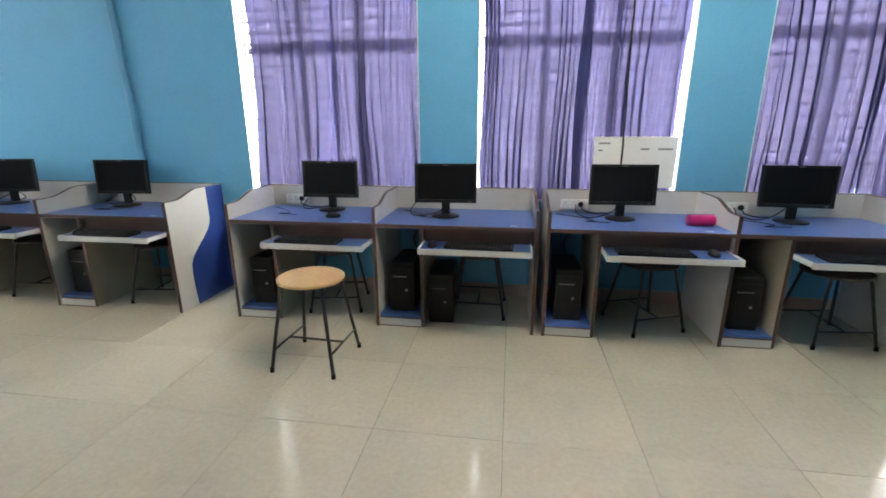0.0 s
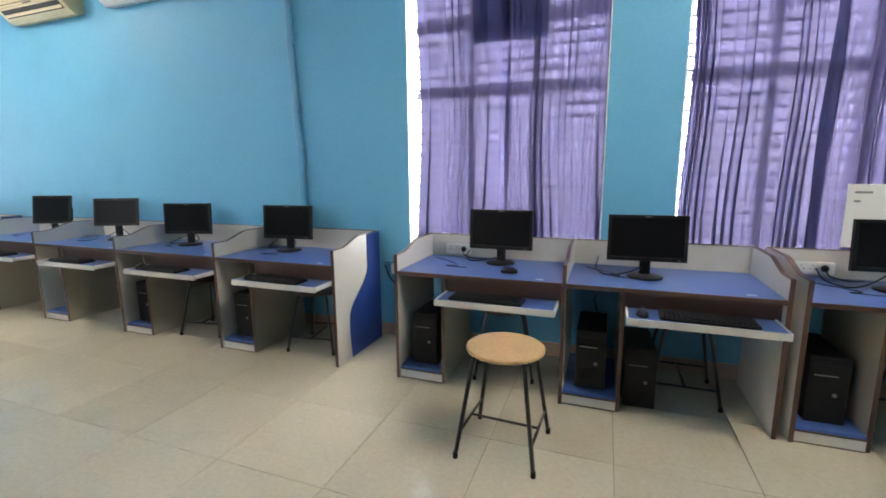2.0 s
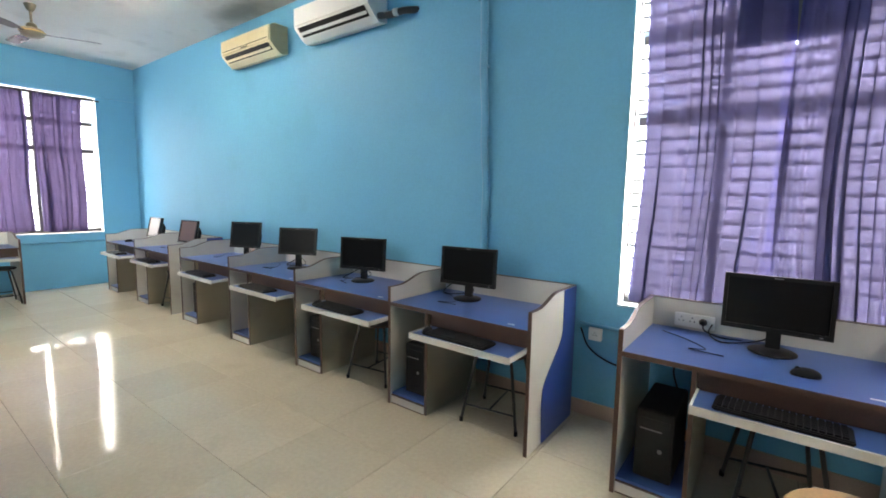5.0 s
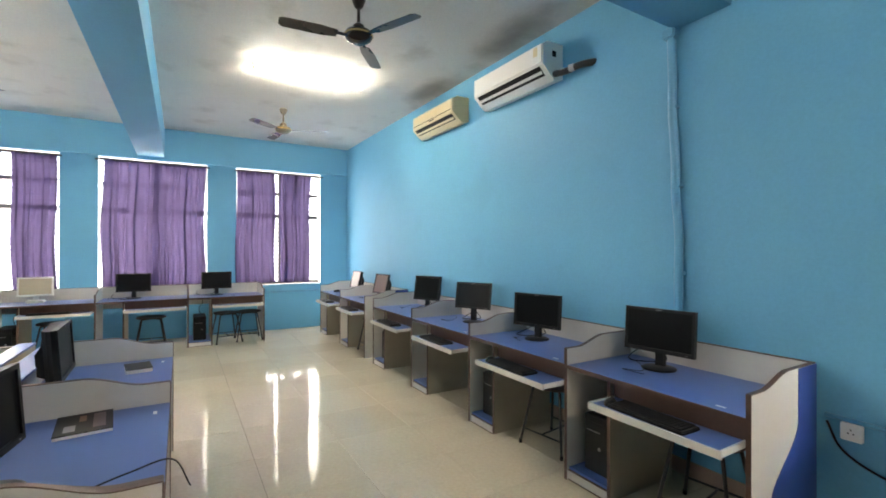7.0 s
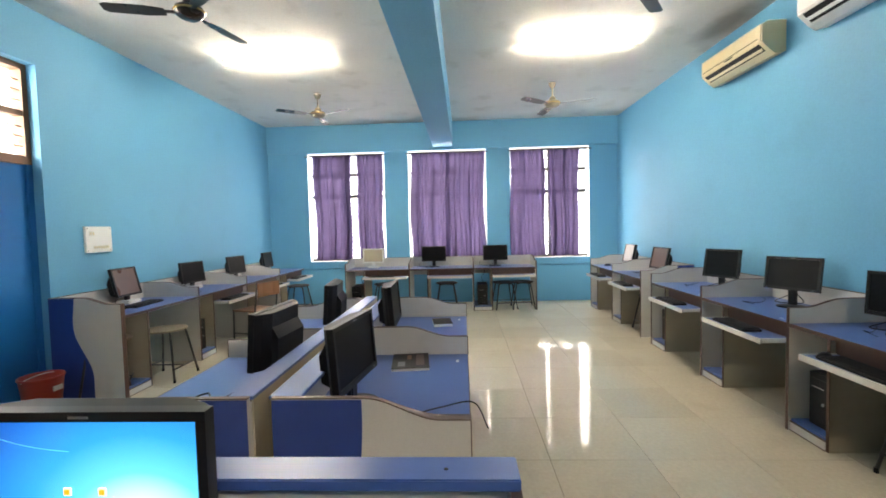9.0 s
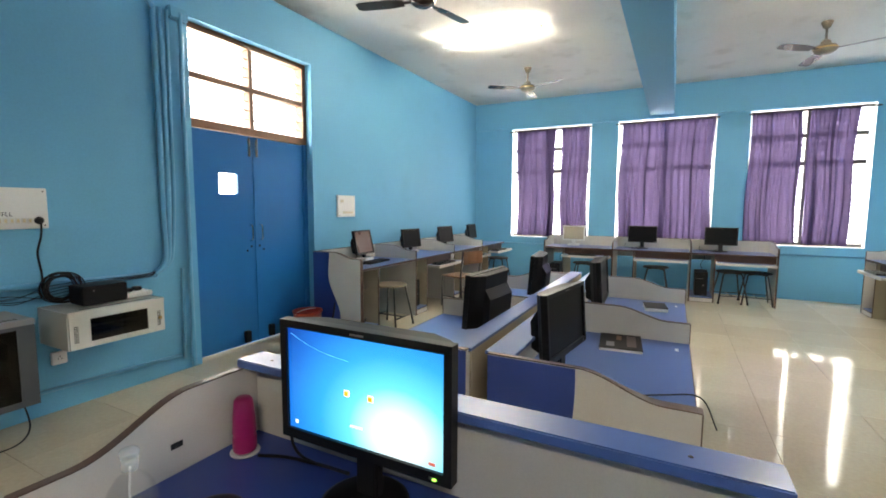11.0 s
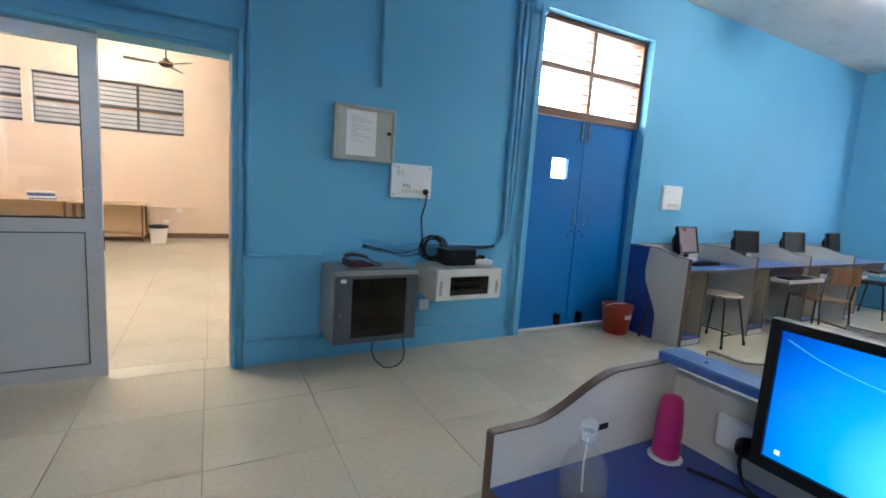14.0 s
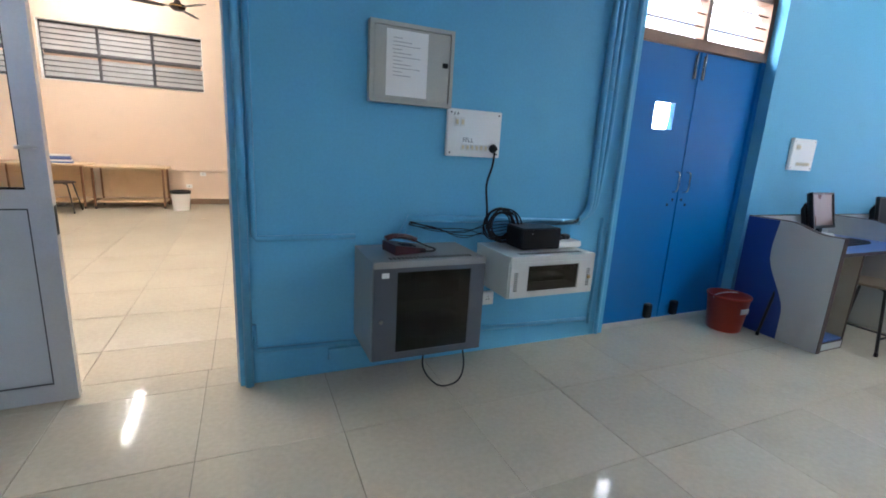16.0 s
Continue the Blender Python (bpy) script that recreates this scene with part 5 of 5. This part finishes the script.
ad = thing("extension_board", "white socket strip with black adapters on the white rack", "power strip", at=pose(-1.93, 0.22, 0.748))
part("strip", box(-0.02, -0.09, 0, 0.16, 0.05, 0.035, bevel=0.005), WHITE, ad)
part("adapter", box(0.02, -0.06, 0.035, 0.07, -0.01, 0.065, bevel=0.005), BLACK, ad)
part("adapter", box(0.085, -0.05, 0.035, 0.125, 0.0, 0.06, bevel=0.005), BLACK, ad)
for k in range(5):
    rnd = random.Random(40 + k)
    cable("cable", [(-0.90, 0.035, 0.885 - 0.006 * k), (-1.05, 0.05 + 0.01 * k, 0.83 + rnd.uniform(0, .03)), (-1.22, 0.10, 0.82 + rnd.uniform(-.03, .03)), (-1.42, 0.09, 0.80 + 0.02 * k), (-1.75, 0.06, 0.845 + 0.008 * k), (-1.95, 0.06, 0.85 + 0.006 * k), (-2.06, 0.055, 0.855 + 0.006 * k), (-2.10, 0.05, 0.87 + 0.006 * k)], 0.0024, label="dark network cable above the racks")
cable("cable", [(-0.95, 0.25, 0.25), (-0.93, 0.28, 0.10), (-1.0, 0.34, 0.012), (-1.12, 0.33, 0.008), (-1.2, 0.25, 0.06), (-1.18, 0.22, 0.24)], 0.005, label="black cable looped under the grey rack")

bk = thing("bucket", "red plastic bucket standing beside the blue door", "bucket", at=pose(-3.57, 0.215, 0))
part("body", lathe([(0.115, 0.0), (0.122, 0.01), (0.15, 0.27), (0.158, 0.275), (0.158, 0.29), (0.146, 0.29), (0.112, 0.012), (0.0001, 0.012)], cap=False), RED, bk, smooth=True)
part("handle", rod([(0.155 * math.cos(a), -0.02 - 0.02 * math.sin(a), 0.27 + 0.02 * math.sin(a)) for a in [3.1416 * k / 12 for k in range(13)]], 0.004, sides=6), PALE, bk)
part("label_patch", box(-0.04, 0.138, 0.17, 0.045, 0.147, 0.21), PALE, bk, "worn pale sticker")


# ---- aluminium door and the next room ----
def alu_door():
    top = thing("door_2", "half-glazed aluminium door leaf standing in the opening", "door", kind="structure", at=pose(0.715, YS - 0.125, 0, rz=2))
    w, h = 0.74, 2.10
    bm = box(0, 0, 0.015, 0.085, 0.045, h)
    bm = box(w - 0.085, 0, 0.015, w, 0.045, h, bm)
    for z0, z1 in ((0.015, 0.10), (0.94, 1.02), (h - 0.08, h)):
        bm = box(0.085, 0, z0, w - 0.085, 0.045, z1, bm)
    part("frame", bm, ALU, top)
    part("lower_panel", box(0.085, 0.015, 0.10, w - 0.085, 0.03, 0.94), ALUPANEL, top, "plain grey lower panel")
    part("bead", box(0.085, 0.031, 0.10, 0.093, 0.036, 0.94, box(w - 0.093, 0.031, 0.10, w - 0.085, 0.036, 0.94, box(0.093, 0.031, 0.932, w - 0.093, 0.036, 0.94, box(0.093, 0.031, 0.10, w - 0.093, 0.036, 0.106)))), FRAMEDARK, top, "dark sealing strip")
    p = part("pane", box(0.085, 0.02, 1.02, w - 0.085, 0.025, h - 0.08), GLASS, top)
    p.visible_shadow = False
    part("gasket", box(0.085, 0.026, 1.02, 0.092, 0.035, h - 0.08, box(0.092, 0.026, 1.02, w - 0.085, 0.035, 1.03)), BLACK, top)
    part("handle", rod([(0.03, 0.05, 1.20), (0.03, 0.075, 1.20), (0.09, 0.075, 1.20)], 0.008), ALU, top)
    part("lock", box(-0.002, 0.01, 0.82, 0.001, 0.035, 0.95), BLACK, top)
    return top


alu_door()
solid("jamb_plate", box(0.001, -0.20, 0.0, 0.012, -0.03, 2.13), ALU, "worn aluminium door jamb", "door jamb", kind="structure")

w2 = window("window_7", pose(2.89, Y2, 2.04, rz=180), 2.32, 0.91, "high dark-framed louvred window in the cream wall", cols=3, transoms=(0.48,))
window("window_8", pose(5.0, Y2, 2.04, rz=180), 2.0, 0.91, "high dark-framed louvred window in the cream wall", cols=3, transoms=(0.48,))
# warm lamp added in the passage to tint the high louvres
window_light("daylight_corridor", (2.8, Y2 - 1.3, 3.3), (2.8, Y2 - 0.2, 2.4), 3.6, 0.4, 14, (1.0, 0.80, 0.62))
solid("wall_corridor", box(-1.0, Y2 - 1.6, 0, 5.0, Y2 - 1.45, 3.6), CREAM, "plain cream wall beyond the high window", "wall", kind="structure")
# unseen slab, added to shut out the sky behind the high louvres
solid("ceiling_corridor", box(-1.0, Y2 - 1.6, 3.6, 5.0, Y2 - 0.2, 3.7), CREAM, "unseen slab added to keep the sky off the high window", "ceiling", kind="structure")


def work_table(m, w, d, h, label):
    top = thing("work_table", label, "table", "work tables", at=m)
    part("tabletop", box(0, 0, h - 0.03, w, d, h, bevel=0.003), TABLETOP, top)
    for x in (0.04, w - 0.06):
        for y in (0.04, d - 0.06):
            part("leg", box(x, y, 0.03, x + 0.03, y + 0.03, h - 0.03), WOOD, top)
            part("castor", moved(lathe([(0.001, -0.01), (0.025, -0.01), (0.025, 0.01), (0.001, 0.01)], sides=12), pose(x + 0.015, y + 0.015, 0.025, ry=90)), BLACK, top)
    part("lower_shelf", box(0.04, 0.08, 0.10, w - 0.04, d - 0.06, 0.12), TABLETOP, top)
    part("back_board", box(0.05, 0.06, 0.14, w - 0.05, 0.07, h - 0.05), TABLETOP, top)
    return top


work_table(pose(1.18, -7.13, 0), 1.08, 0.6, 0.70, "worn wooden work table against the cream wall")
work_table(pose(2.30, -7.13, 0), 1.2, 0.6, 0.72, "second worn wooden work table with folders on it")
work_table(pose(3.56, -7.13, 0), 1.2, 0.6, 0.72, "third worn wooden work table seen through the glass")
fs = thing("folder_stack", "short stack of blue and white folders on a table", "folders", at=pose(2.70, -6.8, 0.72, rz=12))
for k, mt in enumerate((LAMBLUE, PAPER, LAMDARK, LAMBLUE, PAPER)):
    part("folder", box(-0.19 + 0.01 * k, -0.12, 0.028 * k, 0.17 + 0.008 * k, 0.12, 0.028 * k + 0.024, bevel=0.003), mt, fs)
copy_thing(STOOL_DARK, pose(2.55, -6.25, 0))
bn = thing("waste_bin", "white plastic waste bin with a dark liner", "bin", at=pose(0.97, -6.4, 0))
part("body", lathe([(0.12, 0), (0.15, 0.32), (0.155, 0.33), (0.14, 0.33), (0.112, 0.01), (0.0001, 0.01)], cap=False), WHITE, bn, smooth=True)
part("liner", lathe([(0.158, 0.29), (0.162, 0.335), (0.138, 0.34), (0.13, 0.28)], cap=False), BLACK, bn, smooth=True)
cn = solid("conduit", rod([(0.3, Y2 + 0.02, 0.62), (1.3, Y2 + 0.02, 0.62)], 0.012), CREAM, "cream painted conduit on the wall of the next room", "pipe", "wall conduits")
for x, z in ((0.62, 0.53), (0.86, 0.30)):
    t2 = thing("wall_socket", "small white socket on the cream wall", "socket", "sockets of the next room", at=pose(x, Y2, z))
    part("plate", box(0, 0, 0, 0.10, 0.035, 0.07, bevel=0.004), WHITE, t2)
    part("socket_hole", box(0.045, 0.035, 0.03, 0.055, 0.0365, 0.04), BLACK, t2)


# ---- ceiling fittings ----
FANPALE = mat("fan_beige_enamel", (0.16, 0.135, 0.10), 0.35, metal=0.3, vary=0.1, scale=12)

def fan(m, label, drop=0.30, blade=FANBROWN, turn=0.0, motor=FANBROWN, r=0.60):
    """A ceiling fan hanging from z = 0."""
    top = thing("ceiling_fan", label, "ceiling fan", "ceiling fans", at=m)
    part("canopy", lathe([(0.02, -0.075), (0.035, -0.06), (0.055, -0.01), (0.055, 0)]), motor, top, smooth=True)
    part("down_rod", rod([(0, 0, -0.06), (0, 0, -drop + 0.05)], 0.013), motor, top, smooth=True)
    part("lower_cup", lathe([(0.05, -drop + 0.04), (0.045, -drop + 0.08), (0.02, -drop + 0.10)]), motor, top, smooth=True)
    mo = part("motor", lathe([(0.0001, -drop - 0.06), (0.06, -drop - 0.055), (0.10, -drop - 0.03), (0.115, -drop), (0.10, -drop + 0.03), (0.05, -drop + 0.045), (0.0001, -drop + 0.046)], cap=False), motor, top, smooth=True)
    part("trim_ring", lathe([(0.112, -drop - 0.008), (0.118, -drop), (0.112, -drop + 0.008)], cap=False), BRASS, mo, smooth=True)
    for k in range(3):
        rot = Matrix.Rotation(radians(turn + 120 * k), 4, "Z")
        poly = [(0.17, -0.045), (0.30, -0.062), (r - 0.03, -0.058), (r, -0.035), (r, 0.035), (r - 0.03, 0.052), (0.30, 0.058), (0.17, 0.04)]
        bm = moved(prism(poly, "z", -0.002, 0.002), rot @ Matrix.Translation((0, 0, -drop - 0.012)) @ Matrix.Rotation(radians(10), 4, "X"))
        b = part("blade", bm, blade, top)
        part("blade_iron", moved(box(0.09, -0.018, -0.003, 0.21, 0.018, 0.003), rot @ Matrix.Translation((0, 0, -drop - 0.010)) @ Matrix.Rotation(radians(6), 4, "X")), FANBROWN, b)
    return top


for x, y, turn, lab in ((-3.36, 5.05, 25, "dark brown three-blade ceiling fan with brass trim"), (-6.55, 5.09, 68, "dark three-blade ceiling fan with a pale canopy"), (-6.66, 1.66, 66, "dark three-blade ceiling fan with a pale canopy"), (-3.52, 1.68, 46, "dark brown three-blade ceiling fan with brass trim")):
    fan(pose(x, y, HC), lab, 0.29, turn=turn, motor=FANBROWN if x > -5 else FANPALE)
fan(pose(0.78, -6.0, H2), "dark ceiling fan in the cream room", 0.5, turn=10)


def tube_light(m, label, length=1.2, group="tube lights"):
    top = thing("tube_light", label, "tube light", group, at=m)
    part("batten", box(-0.022, -length / 2 - 0.03, -0.022, 0.022, length / 2 + 0.03, 0), WHITE, top)
    part("tube", moved(lathe([(0.014, -length / 2), (0.014, length / 2)], sides=14), Matrix.Translation((0, 0, -0.05)) @ Matrix.Rotation(radians(90), 4, "X")), TUBE, top, "glowing fluorescent tube", smooth=True)
    for s in (-1, 1):
        part("holder", box(-0.016, s * (length / 2) - 0.012, -0.068, 0.016, s * (length / 2) + 0.014, -0.022), WHITE, top)
    return top


tube_light(pose(-5.08, 5.11, HC), "lit fluorescent tube on the ceiling")
tube_light(pose(-5.22, 1.64, HC), "lit fluorescent tube on the ceiling")
tube_light(pose(2.2, 5.08, HC), "lit fluorescent tube on the ceiling")
tube_light(pose(1.92, -6.1, H2), "lit fluorescent tube of the cream room's seen and added set", 1.35)
# three unseen tubes, added to brighten the cream room and its opening
tube_light(pose(1.5, -2.0, H2), "lit fluorescent tube of the cream room's seen and added set")
tube_light(pose(0.1, -1.9, H2), "lit fluorescent tube of the cream room's seen and added set")
tube_light(pose(3.2, -3.0, H2), "lit fluorescent tube of the cream room's seen and added set")


def split_ac(m, w, h, d, material, label, old=False):
    """Wall air conditioner; local x along the wall, y out of it, z up from its underside."""
    top = thing("air_conditioner", label, "air conditioner", "split air conditioners", at=m)
    prof = [(0, 0.02), (0, h), (d * 0.75, h), (d, h * 0.90), (d, h * 0.36), (d * 0.62, 0.03), (d * 0.4, 0.0)]
    part("body", prism(prof, "x", 0, w), material, top)
    part("front_panel", prism([(d + 0.001, h * 0.40), (d + 0.001, h * 0.91), (d + 0.010, h * 0.90), (d + 0.012, h * 0.40)], "x", 0.012, w - 0.012), material, top)
    p1, p2 = Vector((d, h * 0.36)), Vector((d * 0.62, 0.03))
    v = (p2 - p1).normalized()
    n = Vector((-v.y, v.x)) if -v.y > 0 else Vector((v.y, -v.x))
    a, b, e = p1 + v * 0.006 + n * 0.001, p2 - v * 0.02 + n * 0.001, n * 0.003
    part("outlet", prism([a, b, b + e, a + e], "x", 0.05, w - 0.05), BLACK, top, "dark air outlet slot")
    c0, c1 = p1 + v * 0.05 + n * 0.005, p1 + v * 0.075 + n * 0.012
    part("flap", prism([c0, c1, c1 + n * 0.004, c0 + n * 0.004], "x", 0.055, w - 0.055), material, top)
    if old:
        for k in range(6):
            part("grille_bar", box(0.04, d + 0.012, h * (0.48 + 0.06 * k), w - 0.04, d + 0.015, h * (0.50 + 0.06 * k)), DARK if k == 0 else material, top)
        part("badge", box(w * 0.42, d + 0.012, h * 0.41, w * 0.55, d + 0.015, h * 0.45), BLACK, top)
    else:
        part("energy_label", box(0.06, d + 0.011, h * 0.62, 0.11, d + 0.0135, h * 0.86), IVORY, top, "yellow energy label")
        part("side_mark", box(-0.0015, d * 0.35, h * 0.62, 0.0, d * 0.55, h * 0.78), DARK, top)
    return top


split_ac(pose(-2.79, YN, 2.95, rz=180), 1.02, 0.32, 0.23, WHITE, "white split air conditioner high on the blue wall")
split_ac(pose(-4.26, YN, 2.945, rz=180), 1.0, 0.295, 0.21, IVORY, "yellowed older split air conditioner high on the blue wall", True)
solid("refrigerant_pipe", rod(curve_pts([(-2.79, 6.61, 3.00), (-2.66, 6.62, 2.985), (-2.54, 6.65, 3.0), (-2.44, 6.73, 3.01)]), 0.028), COPPER, "lagged air-conditioner pipes entering the wall", "pipe", smooth=True)
for a, b in ((-2.72, -2.68), (-2.62, -2.58)):
    solid("pipe_tape", rod([(a, 6.616, 2.991), (b, 6.625, 2.992)], 0.030), PALE, "pale tape round the lagged pipes", "tape", "pipe tapes", smooth=True)
conduit(curve_pts([(-1.775, YN - 0.03, 2.98), (-1.765, YN - 0.03, 2.6), (-1.765, YN - 0.03, 2.4), (-1.742, YN - 0.034, 2.1), (-1.742, YN - 0.03, 1.85), (-1.715, YN - 0.036, 1.58), (-1.722, YN - 0.03, 1.3), (-1.72, YN - 0.03, 0.75)], 6), 0.028, "thick blue-painted conduit running down the long wall")
for z, x in ((2.44, -1.765), (1.905, -1.742), (1.33, -1.722)):
    clip(x, YN - 0.036, z, 0.03)
solid("junction_box", box(-1.82, YN - 0.07, 2.90, -1.73, YN, 2.97, bevel=0.01), PIPEBLUE, "blue-painted junction box under the beam", "junction box")
conduit([(XW + 0.014, 0.05, 0.70), (XW + 0.014, YN - 0.05, 0.70)], 0.013, "blue-painted conduit along the end wall")
conduit([(-0.95, YN - 0.014, 0.64), (-0.45, YN - 0.014, 0.63)], 0.012, "blue-painted conduit between the desk rows")
cable("cable", [(-0.93, YN - 0.05, 0.62), (-0.88, YN - 0.04, 0.50), (-0.78, YN - 0.03, 0.43), (-0.66, YN - 0.035, 0.41), (-0.57, YN - 0.05, 0.47), (-0.52, YN - 0.06, 0.60)], 0.006, label="black cable between the desk rows")
nb = solid("notice_sheet", box(0, -0.004, 0, 0.30, 0, 0.36), PAPER, "white printed sheet hung against the window behind a monitor", "paper")
nb.matrix_world = pose(2.06, YN - 0.10, 0.93)
nb2 = solid("notice_sheet", box(0, -0.004, 0, 0.33, 0, 0.36), PAPER, "second white printed sheet hung against the window", "paper")
nb2.matrix_world = pose(2.30, YN - 0.104, 0.93)
for x, z, w in ((2.09, 1.24, 0.08), (2.09, 1.19, 0.03), (2.38, 1.20, 0.06), (2.50, 1.20, 0.10)):
    solid("print_line", box(x, YN - 0.1115, z, x + w, YN - 0.110, z + 0.012), INK, "faint unreadable print on the sheet", "print", "print on the sheets")
cable("cable", [(2.25, YN - 0.02, 2.86), (2.243, YN - 0.075, 2.5), (2.25, YN - 0.085, 1.9), (2.256, YN - 0.115, 1.25), (2.25, YN - 0.125, 1.0), (2.245, YN - 0.10, 0.86)], 0.007, label="black cable hanging down in front of a purple curtain")
pp = thing("pencil_pouch", "bright pink cylindrical pouch lying on a blue desk", "pouch", at=pose(2.69, 6.20, DT + 0.037, rz=4))
part("body", moved(lathe([(0.0001, -0.085), (0.032, -0.083), (0.037, -0.07), (0.037, 0.07), (0.032, 0.083), (0.0001, 0.085)], cap=False), Matrix.Rotation(radians(90), 4, "Y")), PINK, pp, smooth=True)
part("zip", box(-0.08, -0.003, 0.035, 0.08, 0.003, 0.039), DARK, pp)

for ob in masters:
    for o in (*ob.children_recursive, ob):
        bpy.data.objects.remove(o)

# ---- floor tiles ----
TS = 0.605


def tile_mesh(w, d):
    bm = box(0.0013, 0.0013, -0.02, w - 0.0013, d - 0.0013, 0.0)
    bmesh.ops.bevel(bm, geom=[e for e in bm.edges if all(v.co.z > -0.001 for v in e.verts)], offset=0.0012, segments=1, affect="EDGES")
    me = bpy.data.meshes.new("tile")
    bm.to_mesh(me)
    bm.free()
    me.materials.append(TILE)
    return me


floor = thing("floor", "glossy cream vitrified tile floor with thin dark joints", "floor", kind="structure")
shapes = {}


def spans(lo, hi, phase):
    cuts = [lo] + [c for c in [phase + TS * k for k in range(-40, 40)] if lo + 0.02 < c < hi - 0.02] + [hi]
    return list(zip(cuts, cuts[1:]))


def lay(x0, x1, y0, y1, px, py, parent):
    for ya, yb in spans(y0, y1, py):
        for xa, xb in spans(x0, x1, px):
            key = (round(xb - xa, 3), round(yb - ya, 3))
            if key not in shapes:
                shapes[key] = tile_mesh(*key)
            o = new("tile", shapes[key])
            o.parent = parent
            o.matrix_local = Matrix.Translation((xa, ya, 0))


lay(XW, XE, 2.385, YN, 0.265, 4.892, floor)
lay(XW, XE, -WT, 2.385, -0.437, 0.569, floor)
floor2 = None
for ya, yb in spans(Y2, -WT, 0.566):
    for xa, xb in spans(X2A, X2B, -0.453):
        floor2 = box(xa + 0.0018, ya + 0.0018, -0.02, xb - 0.0018, yb - 0.0018, 0.0, floor2)
solid("floor_far_room", floor2, TILE, "glossy cream tile floor of the next room", "floor", kind="structure")
